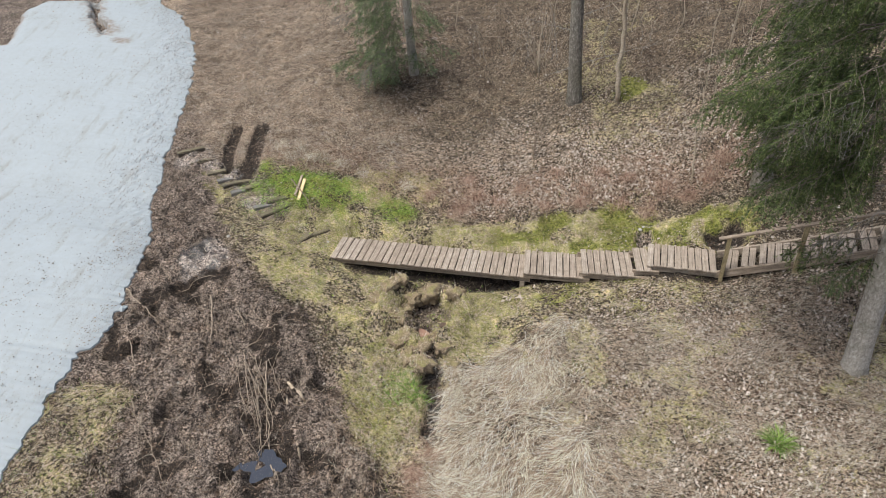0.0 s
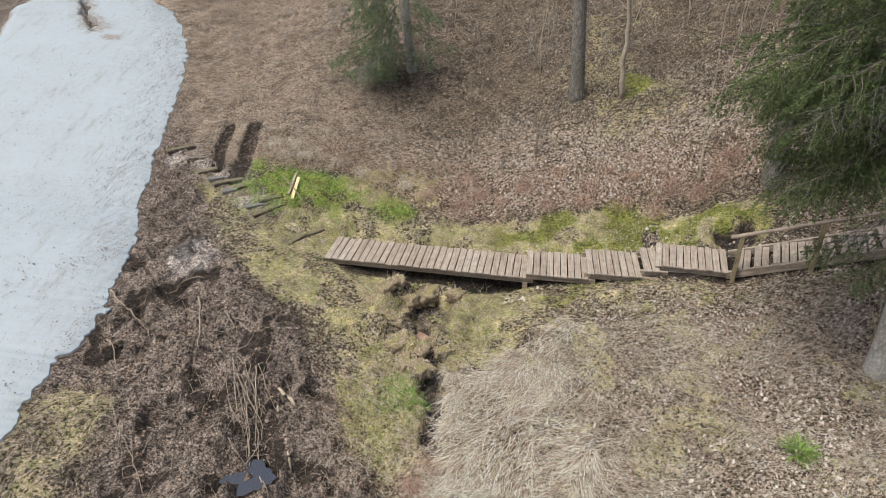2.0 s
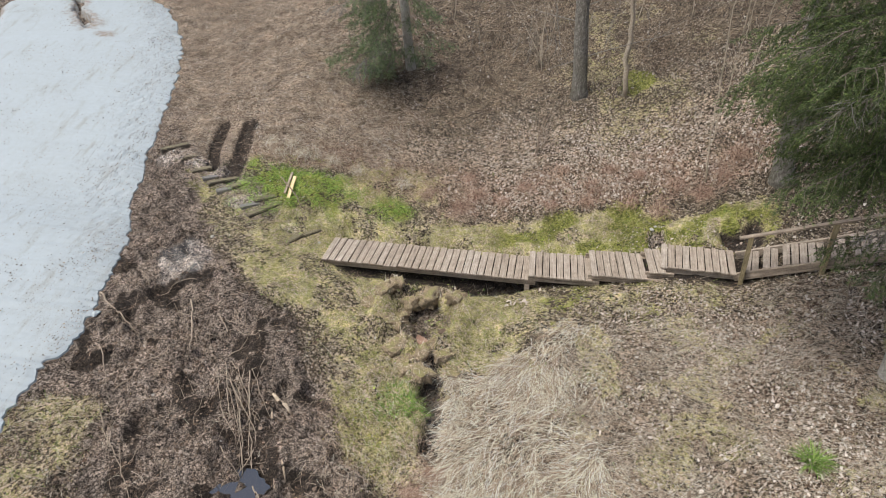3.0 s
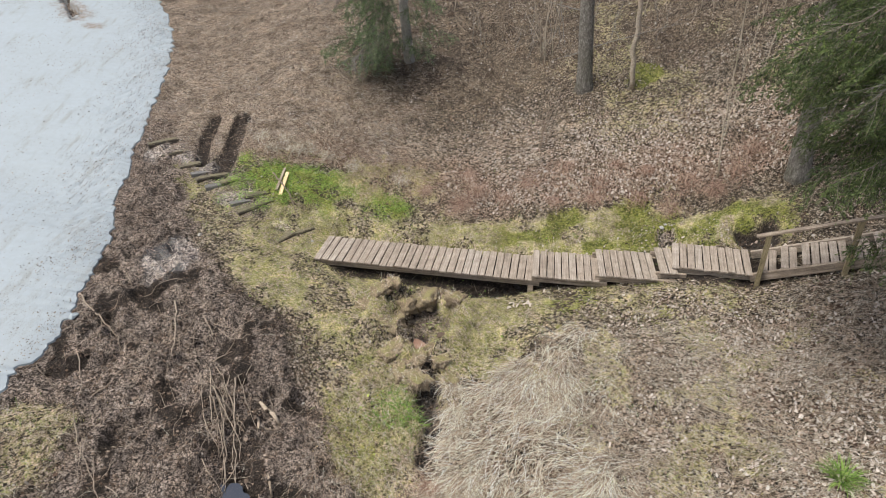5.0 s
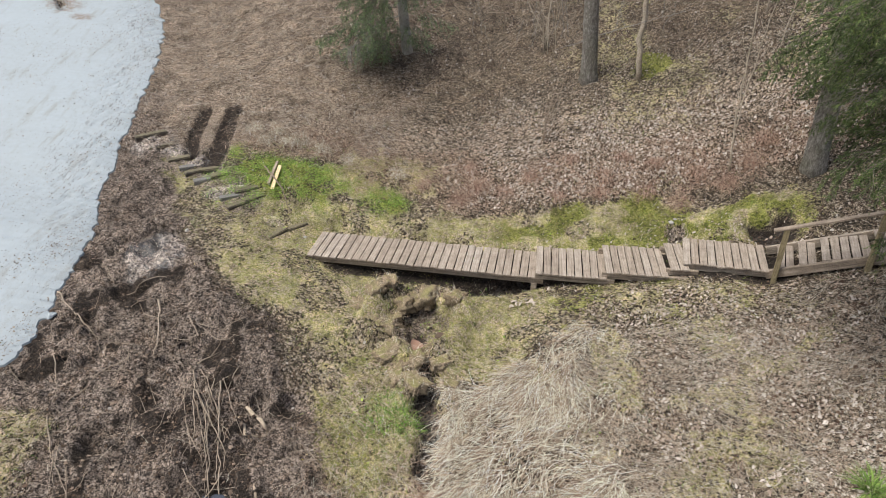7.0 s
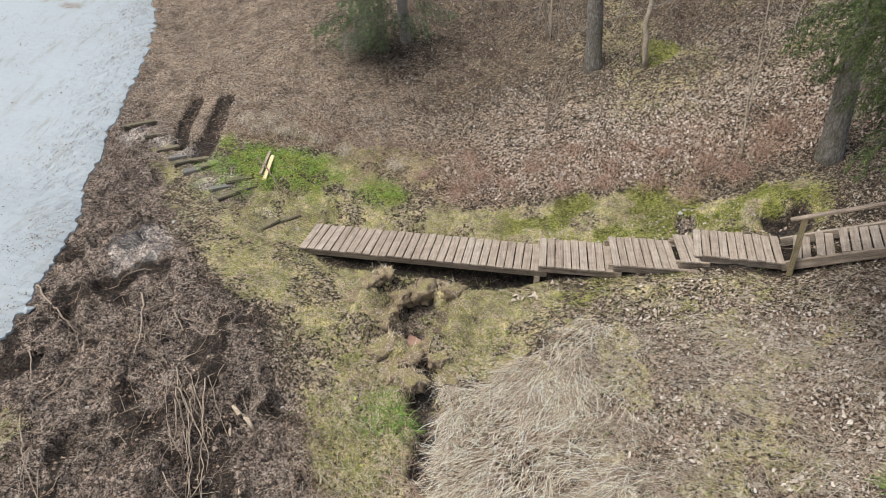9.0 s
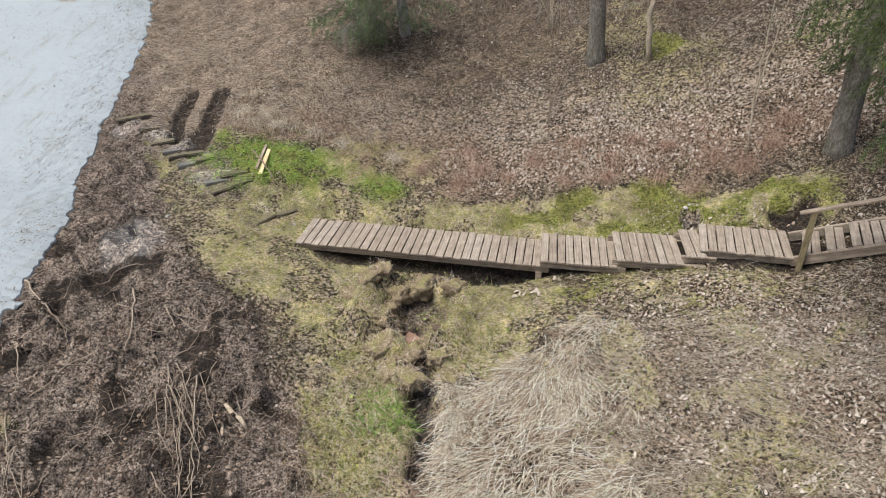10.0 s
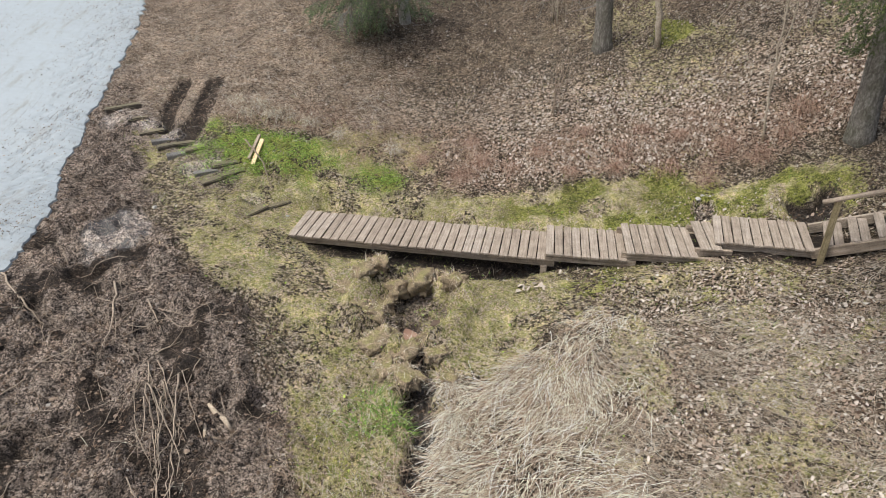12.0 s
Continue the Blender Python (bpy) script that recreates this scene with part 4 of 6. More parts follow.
for a, b, wet in (
    ((-3.27, 0.38), (-3.08, 0.68), 0), ((-3.08, 0.68), (-2.80, 0.94), 0), ((-4.12, 0.99), (-3.90, 1.21), 0), ((-3.90, 1.21), (-3.66, 1.44), 0),
    ((-4.34, 1.21), (-4.09, 1.36), 1), ((-4.13, 1.43), (-3.84, 1.60), 0), ((-4.96, 1.64), (-4.69, 1.78), 1), ((-4.69, 1.78), (-4.44, 1.94), 0),
    ((-5.19, 1.85), (-4.98, 2.01), 0), ((-4.95, 2.04), (-4.65, 2.20), 0), ((-5.36, 2.00), (-5.16, 2.12), 1), ((-5.65, 2.19), (-5.37, 2.36), 0),
    ((-6.14, 2.52), (-5.77, 2.80), 0), ((-6.50, 2.78), (-6.09, 3.10), 0),
):
    step_block(a, b, wet)


# ---- stakes ----
def leaning_board(base, top, width, thick, mat, name, label, category):
    base, top = Vector(base), Vector(top)
    up = (top - base).normalized()
    side = (Vector((1, 0, 0)) - up * up.x).normalized()
    ob = part(name, box_bm(-width / 2, width / 2, -thick / 2, thick / 2, -0.05, (top - base).length, 0.003), mat)
    ob.matrix_world = Matrix.Translation(base) @ Matrix((side, up.cross(side), up)).transposed().to_4x4()
    return tagged(ob, label, category)


leaning_board((-3.54, 1.64, gz(-3.54, 1.64) + 0.05), (-3.50, 2.12, gz(-3.50, 2.12) + 0.11), 0.068, 0.02, M_NEWWOOD, "pine_board", "short fresh yellow pine board lying among green herbs", "board")
leaning_board((-3.63, 1.76, gz(-3.63, 1.76) + 0.04), (-3.58, 2.24, gz(-3.58, 2.24) + 0.10), 0.05, 0.03, M_OLDBIT, "wooden_stake", "grey split wooden stake beside the pine board", "stake")


# ---- sticks and branches ----
def stick(pts, r=0.012, mat=None, label="pale bare stick lying on dark mud", lift=0.012, name="stick", sag=None, category="stick"):
    """A crooked fallen stick that follows the ground below its line."""
    mat = mat or M_STICK
    pts = np.array(pts, float)
    seg = np.r_[0, np.cumsum(np.hypot(*np.diff(pts, axis=0).T))]
    n = max(4, int(seg[-1] / 0.09) + 1)
    s = np.linspace(0, seg[-1], n)
    x, y = np.interp(s, seg, pts[:, 0]), np.interp(s, seg, pts[:, 1])
    rng = np.random.default_rng(int(abs(pts[0, 0] * 1000 + pts[0, 1] * 77)))
    x, y = x + rng.normal(0, 0.008, n), y + rng.normal(0, 0.008, n)
    z = ground_h(x, y)
    z = np.maximum(z, np.interp(s, [0, s[-1]], [z[0], z[-1]]) * 0.5 + z * 0.5) + lift + r * 0.45
    rad = 0.58 * r * np.linspace(1.15, 0.5, n) * rng.uniform(0.85, 1.15, n)
    v, f = tube(np.stack([x, y, z], -1), rad, 6)
    ob = part(name, mesh_np(name, v, f, True), mat)
    return tagged(ob, label, category)


stick([(-3.78, 2.07), (-3.57, 1.83), (-3.35, 1.57), (-3.17, 1.20), (-3.06, 1.01)], 0.026, M_STICK_DK, "dark crooked stick lying across the pine board", 0.11)
BIG_LEAVES = [(0.79, -0.94), (0.82, -1.01), (0.76, -1.03), (1.05, -0.96), (0.99, -0.99), (1.08, -1.03), (0.88, -1.01), (0.59, -0.84), (0.96, -0.91)]
BUNDLE = "long pale pruned shoot in a heap by the puddle"
for p, r in (
    ([(-3.45, -2.61), (-3.26, -3.09), (-3.05, -3.46), (-2.86, -3.87), (-2.73, -4.27)], 0.014), ([(-3.35, -2.63), (-3.17, -2.87), (-2.99, -3.13), (-2.86, -3.43), (-2.77, -3.85), (-2.64, -4.23)], 0.012),
    ([(-3.0, -2.89), (-2.92, -3.2), (-2.85, -3.51), (-2.87, -3.8), (-2.9, -3.91)], 0.016), ([(-3.24, -3.05), (-2.99, -3.34), (-2.82, -3.57), (-2.7, -3.73), (-2.69, -3.87)], 0.015),
    ([(-3.26, -3.43), (-3.07, -3.69), (-2.91, -3.88)], 0.011), ([(-2.67, -3.94), (-2.75, -4.15), (-2.8, -4.28)], 0.013),
    ([(-3.02, -3.39), (-2.82, -3.93), (-2.78, -4.28)], 0.012), ([(-2.85, -3.56), (-2.67, -4.0), (-2.65, -4.3)], 0.013), ([(-2.72, -4.18), (-2.33, -4.76)], 0.017),
    ([(-3.04, -4.06), (-2.74, -4.31)], 0.010), ([(-3.38, -2.75), (-3.12, -3.2), (-2.92, -3.7), (-2.80, -4.15)], 0.010), ([(-3.1, -2.8), (-3.05, -3.3), (-2.9, -3.75)], 0.010),
    ([(-3.5, -2.8), (-3.3, -3.3), (-3.05, -3.8)], 0.009), ([(-3.15, -2.95), (-2.88, -3.3), (-2.74, -3.6)], 0.009),
):
    tagged(stick(p, r, M_STICK, BUNDLE, 0.02 + 1.2 * r, "pruned_shoot"), group="pruned shoots")
_b = random.Random(12)
for _k in range(13):
    x0, y0, a, ln = _b.uniform(-3.5, -2.85), _b.uniform(-3.4, -2.6), _b.uniform(-1.75, -0.5), _b.uniform(0.4, 1.2)
    x1, y1 = x0 + ln * math.cos(a), y0 + ln * math.sin(a)
    q = [(x0, y0), ((x0 + x1) / 2 + _b.uniform(-0.08, 0.08), (y0 + y1) / 2 + _b.uniform(-0.08, 0.08)), (x1, y1)]
    tagged(stick(q, _b.uniform(0.006, 0.011), M_STICK if _k % 3 else M_STICK_DK, BUNDLE, 0.02 + 0.02 * (_k % 4), "pruned_shoot"), group="pruned shoots")
for _k in range(26):
    x0, y0, a, ln = _b.gauss(-4.25, 0.45), _b.gauss(-2.05, 0.45), _b.uniform(0, 6.28), _b.uniform(0.25, 0.75)
    q = [(x0, y0), (x0 + 0.5 * ln * math.cos(a), y0 + 0.5 * ln * math.sin(a)), (x0 + ln * math.cos(a + 0.3), y0 + ln * math.sin(a + 0.3))]
    stick(q, _b.uniform(0.006, 0.012), M_STICK if _k % 2 else M_STICK_DK, "thin crooked twig in a tangle on dark mud", 0.015 + 0.015 * (_k % 3), "twig", category="twig")
for p, r, pale in (
    ([(-5.88, -1.41), (-5.42, -1.82), (-5.0, -2.11), (-4.83, -2.34)], 0.022, 1), ([(-4.34, -1.48), (-4.18, -1.96), (-3.97, -2.62)], 0.024, 1), ([(-3.79, -1.79), (-3.61, -2.03), (-3.47, -2.22)], 0.017, 1),
    ([(-3.88, -2.38), (-3.63, -2.53), (-3.52, -2.69)], 0.013, 0), ([(-4.81, -3.21), (-4.66, -3.01), (-4.5, -2.76), (-4.29, -2.72), (-4.08, -2.85)], 0.015, 0),
    ([(-5.28, -2.61), (-5.03, -3.03), (-4.77, -3.48)], 0.012, 1), ([(-3.47, -2.46), (-3.27, -2.27)], 0.013, 1), ([(-4.57, -3.84), (-4.48, -4.12), (-4.4, -4.41)], 0.011, 1),
    ([(-4.54, -3.82), (-4.44, -4.12), (-4.36, -4.4)], 0.010, 1), ([(-4.24, -3.87), (-4.07, -3.93), (-4.01, -3.89)], 0.009, 1), ([(-4.34, -4.12), (-4.2, -4.39)], 0.012, 0),
    ([(-3.92, -3.4), (-3.82, -3.65)], 0.009, 1), ([(-4.04, -4.13), (-4.13, -4.3)], 0.009, 1), ([(-2.1, -2.98), (-2.29, -3.32), (-2.46, -3.66)], 0.008, 1),
    ([(-5.83, -2.74), (-5.39, -3.06), (-4.97, -3.43)], 0.009, 0), ([(-4.78, -2.29), (-4.64, -2.56)], 0.009, 1), ([(-4.79, -1.34), (-4.42, -1.81), (-4.24, -2.06)], 0.009, 0),
    ([(-4.15, -2.0), (-3.95, -2.34), (-3.95, -2.57)], 0.008, 1), ([(-4.65, -2.18), (-4.43, -2.3)], 0.009, 1), ([(-3.0, -2.05), (-2.76, -2.02)], 0.010, 0),
    ([(-2.0, -4.27), (-1.71, -4.35), (-1.42, -4.47)], 0.009, 1), ([(-4.94, -3.43), (-4.65, -3.89), (-4.26, -4.32), (-3.84, -4.87)], 0.012, 1), ([(-5.28, -1.01), (-5.52, -0.72)], 0.014, 1),
):
    stick(p, r, M_STICK if pale else M_STICK_DK, "pale bare stick lying on dark mud" if pale else "dark bare stick lying on dark mud")
for p, r in (
    ([(-6.41, 8.09), (-6.24, 8.67), (-6.03, 9.06)], 0.018), ([(-5.85, 7.27), (-5.31, 7.2), (-4.74, 7.08)], 0.016), ([(-4.85, 5.15), (-4.67, 5.47), (-4.52, 5.74)], 0.022),
    ([(-3.77, 5.55), (-3.49, 5.85), (-3.22, 6.18)], 0.018), ([(-3.51, 5.39), (-3.31, 5.91)], 0.014), ([(-5.37, 8.77), (-4.88, 8.64)], 0.022), ([(-2.57, 4.84), (-2.43, 5.33)], 0.010),
    ([(-6.29, 10.29), (-5.81, 9.43)], 0.02), ([(0.7, 6.25), (1.25, 6.71), (1.81, 6.94)], 0.012), ([(4.29, 6.08), (4.64, 6.45)], 0.014), ([(4.62, 4.7), (4.93, 4.95), (5.21, 5.3)], 0.016),
    ([(4.8, 4.32), (5.22, 4.52)], 0.012), ([(4.55, 7.87), (4.6, 7.18), (4.64, 6.45)], 0.014), ([(3.38, 7.22), (3.69, 7.75), (4.03, 7.62)], 0.012), ([(0.47, 7.94), (0.98, 7.95), (1.46, 7.37)], 0.012),
    ([(4.83, 7.31), (4.73, 6.62)], 0.013), ([(5.13, 7.2), (5.04, 6.7)], 0.013), ([(2.95, 5.14), (3.07, 5.64), (3.29, 6.04)], 0.011), ([(-6.47, 8.33), (-5.97, 8.73)], 0.016),
    ([(-5.63, 9.12), (-5.0, 9.51)], 0.016), ([(-6.83, 6.77), (-6.36, 7.36)], 0.014), ([(-0.84, 9.1), (0.0, 9.38)], 0.016), ([(0.5, 8.19), (1.16, 8.87)], 0.016),
    ([(4.1, 6.29), (4.87, 6.74)], 0.014), ([(4.96, 5.76), (5.39, 6.56)], 0.012),
):
    stick(p, r, M_STICK, "grey fallen branch lying on the leafy slope", 0.02, "fallen_branch", category="branch")


def wood_bit(pts, w):
    v, f = tube([(x, y, gz(x, y) + 0.03) for x, y in pts], [w * k for k in (0.75, 1.1, 1.0, 0.7)[: len(pts)]], 6)
    v[:, 2] = v[:, 2].min() + (v[:, 2] - v[:, 2].min()) * 0.8
    tagged(part("driftwood", mesh_np("driftwood", v, f, True), M_PALEBIT), "bleached broken piece of wood on the mud", "wood piece")


wood_bit([(-2.72, -3.17), (-2.61, -3.31), (-2.57, -3.42), (-2.39, -3.40)], 0.022)
wood_bit([(-2.64, -3.07), (-2.55, -3.13), (-2.44, -3.2), (-2.34, -3.28)], 0.030)
wood_bit([(-2.29, -4.02), (-2.26, -4.08), (-2.23, -4.16), (-2.2, -4.24)], 0.017)


# ---- puddle ----
def build_puddle():
    zs = gz(-2.80, -4.42) + 0.05
    a = np.linspace(0, 2 * np.pi, 49)[:-1]
    r = 1 + 0.35 * (fbm(np.cos(a) * 1.5 + 5, np.sin(a) * 1.5, 1.5, 3, 3.0) - 0.5) * 2
    v = np.stack([-2.80 + 0.40 * r * np.cos(a), -4.42 + 0.28 * r * np.sin(a), np.full(48, zs)], -1)
    bm = bmesh.new()
    ring = [bm.verts.new(p) for p in v]
    low = [bm.verts.new((p[0], p[1], p[2] - 0.12)) for p in v]
    bm.faces.new(ring)
    for k in range(48):
        bm.faces.new((ring[k], low[k], low[(k + 1) % 48], ring[(k + 1) % 48]))
    tagged(part("puddle", bm, M_WATER), "still dark puddle reflecting the sky in the mud", "puddle", kind="structure")


build_puddle()


# ---- mossy lumps along the gully ----
def lump(x, y, sx, sy, sz, seed, mat, name, label, category, sink=0.35, group="", blocky=0.0):
    """An uneven stone or, when blocky, a broken sod with worn corners."""
    bm = bmesh.new()
    if blocky:
        bmesh.ops.create_cube(bm, size=2.0)
        bmesh.ops.subdivide_edges(bm, edges=bm.edges[:], cuts=9, use_grid_fill=True)
    else:
        bmesh.ops.create_icosphere(bm, subdivisions=3, radius=1.0)
    o = Vector((seed * 3.1, seed * 1.7, 0))
    for v in bm.verts:
        n = v.co.normalized()
        q = v.co * blocky * 0.8 + n * (1 - blocky)
        d = 0.95 + 0.5 * noise.noise(n * 1.3 + o) + 0.30 * noise.noise(n * 3.1 + o) + (0.14 * noise.noise(n * 6 + o) + 0.10 * noise.noise(n * 13 + o) if blocky else 0.12 * noise.noise(n * 7 + o))
        v.co = Vector((q.x * sx * d, q.y * sy * d, q.z * sz * d))
    for f in bm.faces:
        f.smooth = True
    r = random.Random(seed)
    ob = part(name, bm, mat)
    ob.location = (x, y, gz(x, y) + sz * (1 - 2 * sink))
    ob.rotation_euler = (r.uniform(-0.25, 0.25) if blocky else 0, r.uniform(-0.25, 0.25) if blocky else 0, seed * 1.3)
    return tagged(ob, label, category, group)


for k, (x, y, sx, sy, sz) in enumerate((
    (-0.53, -0.70, 0.24, 0.16, 0.17), (-0.89, -0.86, 0.15, 0.12, 0.13), (-1.32, -0.80, 0.16, 0.13, 0.12), (-1.03, -1.11, 0.13, 0.11, 0.11), (-1.28, -1.35, 0.14, 0.14, 0.09),
    (-1.10, -1.42, 0.12, 0.12, 0.10), (-0.11, -0.94, 0.13, 0.11, 0.13), (-0.67, -2.03, 0.17, 0.13, 0.10), (-0.60, -2.42, 0.20, 0.12, 0.09), (-0.41, -1.74, 0.13, 0.10, 0.09),
    (-1.12, -0.68, 0.13, 0.10, 0.10), (-0.76, -0.66, 0.11, 0.09, 0.09), (-0.26, -0.76, 0.12, 0.10, 0.10), (-0.92, -1.66, 0.16, 0.12, 0.07), (-1.0, -1.95, 0.20, 0.12, 0.06),
    (-0.86, -2.28, 0.17, 0.11, 0.07), (-0.26, -2.06, 0.13, 0.11, 0.08), (-0.12, -2.42, 0.12, 0.10, 0.07), (-1.5, -1.05, 0.15, 0.11, 0.06),
)):
    clod = lump(x, y, sx * 1.2, sy * 1.2, sz, k + 1, M_MOSSY, "turf_clod", "broken clod of mossy turf at the edge of the gully", "turf clod", 0.52, "clods round the gully", 0.66)
    rng = np.random.default_rng(600 + k)
    a, q = rng.uniform(0, 6.283, 70), np.sqrt(rng.random(70))
    p = np.stack([sx * 1.15 * q * np.cos(a), sy * 1.15 * q * np.sin(a), sz * (0.95 - 0.55 * q ** 2)], -1)
    v, f = ribbons(p, a + rng.normal(0, 0.9, 70), rng.uniform(0.0, 0.9, 70), rng.uniform(0.06, 0.2, 70), np.full(70, 0.0045), rng.uniform(0.8, 2.2, 70), 4, False)
    part("dead_grass", mesh_np("dead_grass", v, f), M_STRAW, clod, "pale dead grass hanging over the sod")
lump(-0.70, -1.44, 0.30, 0.23, 0.08, 40, M_CLAY, "clay_bank", "reddish bare clay in the bed of the gully", "clay", 0.02)
lump(-0.29, -1.66, 0.08, 0.06, 0.05, 41, M_CLOD, "dark_stone", "dark wet stone in the gully", "stone", 0.2)
for k, (x, y, s) in enumerate(((3.50, 0.72, 0.045), (3.58, 0.80, 0.03), (-4.62, 0.25, 0.04), (-2.75, 0.62, 0.03), (-0.60, -1.50, 0.035), (-0.56, -1.42, 0.025))):
    lump(x, y, s, s * 0.8, s * 0.6, 50 + k, M_STONE, "stone", "pale round stone lying in moss", "stone", 0.2)


lump(-5.74, -1.86, 0.075, 0.06, 0.035, 71, M_SNOW, "snow_clump", "small clump of old snow lying on dark mud", "snow", 0.15)


# ---- trees ----
def path_points(p0, p1, n, wob, rng):
    t = np.linspace(0, 1, n)[:, None]
    p = np.array(p0, float) * (1 - t) + np.array(p1, float) * t
    w = np.cumsum(rng.normal(0, wob, (n, 3)), axis=0) * np.array([1, 1, 0.2])
    return p + (w - w[0] * (1 - t) - w[-1] * t)


def trunk_mesh(base, top, r0, r1, rng, flare=1.35, sides=18, n=40, wob=0.004):
    p = path_points(base, top, n, wob, rng)
    s = np.linspace(0, 1, n)
    h = s * (top[2] - base[2])
    r = r0 + (r1 - r0) * s
    r = r * (1 + (flare - 1) * np.exp(-h / 0.22))
    v, f = tube(p, r, sides)
    a = np.tile(np.arange(sides) * 2 * np.pi / sides, n)
    hh = np.repeat(h, sides)
    c = np.repeat(p, sides, 0)
    k = 1 + 0.10 * np.sin(a * 5 + 1.3) * np.exp(-hh / 0.3) + 0.05 * (vnoise(a * 4, hh * 5, 2.0) - 0.5)
    v[: n * sides] = c + (v[: n * sides] - c) * k[:, None]
    return mesh_np("trunk", v, f, True), p


def needles(p0, p1, per_m, rng, size=0.034, width=0.0075):
    """Needles round many straight shoots, as thin three-cornered blades."""
    d = p1 - p0
    ln = np.linalg.norm(d, axis=1)
    cnt = np.maximum(2, (ln * per_m).astype(int))
    i = np.repeat(np.arange(len(p0)), cnt)
    t = rng.random(len(i))
    base = p0[i] + d[i] * t[:, None]
    dn = d[i] / (ln[i][:, None] + 1e-9)
    r = rng.normal(0, 1, (len(i), 3))
    r -= (r * dn).sum(1)[:, None] * dn
    r /= np.linalg.norm(r, axis=1)[:, None] + 1e-9
    tip = base + (dn * 0.75 + r * 0.75) * (size * rng.uniform(0.7, 1.25, len(i)))[:, None]
    sd = np.cross(dn, r) * width * 0.5
    v = np.stack([base - sd, base + sd, tip], 1).reshape(-1, 3)
    return v, np.arange(len(v)).reshape(-1, 3)


def spruce_limb(root, az, length, droop, rng, tree, dens=1.0, mat=None, dead=False, hang=1.0, twig_gap=0.05, coarse=1.0):
    """A drooping limb with side twigs and needled shoots, or bare and lichened."""
    n = 14
    s = np.linspace(0, 1, n)
    az_s = az + rng.normal(0, 0.15) * s + np.cumsum(rng.normal(0, 0.10, n)) * 0.5
    x = root[0] + np.cumsum(np.cos(az_s)) / n * length
    y = root[1] + np.cumsum(np.sin(az_s)) / n * length
    z = root[2] + length * (0.10 * s - droop * s ** 1.6 + 0.16 * sst(0.7, 1.0, s) * droop) + rng.normal(0, 0.018, n)
    p = np.stack([x, y, z], -1)
    p[0] = root
    r = (0.008 + 0.011 * length) * (1 - 0.85 * s) * (0.45 if dead else 0.40)
    pieces = [tube(p, np.maximum(r, 0.003), 5)]
    a0, a1 = [], []
    k = 0.22 if not dead else 0.1
    side = 1
    while k < 1.0:
        q = np.array([np.interp(k, s, p[:, j]) for j in range(3)])
        side = -side
        ta = az + side * rng.uniform(0.6, 1.15)
        tl = length * (0.12 + 0.36 * (1 - k) ** 0.8) * rng.uniform(0.6, 1.2) + 0.10
        el = -rng.uniform(0.15, 0.15 + hang * 1.3)
        m = 5
        pts = [q]
        for j in range(m):
            el -= rng.uniform(-0.02, 0.12)
            pts.append(pts[-1] + tl / m * np.array([math.cos(el) * math.cos(ta), math.cos(el) * math.sin(ta), math.sin(el)]))
            ta += rng.normal(0, 0.12) - side * 0.06
        pts = np.array(pts)
        pieces.append(tube(pts, np.linspace(0.005, 0.002, m + 1), 3, False))
        a0.append(pts[:-1]), a1.append(pts[1:])
        c = int(tl / 0.030)
        if c:
            kk = rng.uniform(0.15, 1.0, c)
            qq = np.stack([np.interp(kk, np.linspace(0, 1, m + 1), pts[:, j]) for j in range(3)], -1)
            sa = ta + rng.choice([-1, 1], c) * rng.uniform(0.4, 1.1, c)
            se = -rng.uniform(0.1, 0.3 + hang, c)
            sl = rng.uniform(0.05, 0.15, c) * (1.25 - 0.6 * kk)
            a0.append(qq), a1.append(qq + sl[:, None] * np.stack([np.cos(se) * np.cos(sa), np.cos(se) * np.sin(sa), np.sin(se)], -1))
        k += twig_gap / length * rng.uniform(0.6, 1.4)
    v, f = gather(pieces)
    limb = part("limb", mesh_np("limb", v, f, True), M_LICHEN if dead else M_LIMB, tree, "bare lichened limb" if dead else "")
    a0, a1 = np.vstack(a0), np.vstack(a1)
    if dead:
        w = np.stack([a0, a1], 1)
        d = a1 - a0
        sd = np.cross(d, rng.normal(0, 1, d.shape))
        sd = sd / (np.linalg.norm(sd, axis=1)[:, None] + 1e-9) * 0.0020
        v = np.stack([a0 - sd, a0 + sd, a1 + sd * 0.5, a1 - sd * 0.5], 1).reshape(-1, 3)
        tagged(part("dead_spray", mesh_np("dead_spray", v, np.arange(len(v)).reshape(-1, 4)), M_LICHEN, limb), kind="stuff")
    else:
        v, f = needles(a0, a1, 215 * dens, rng, 0.032 * coarse, 0.0082 * coarse)
        tagged(part("needle_spray", mesh_np("needle_spray", v, f), mat or M_NEEDLE, limb), kind="stuff")
    return limb


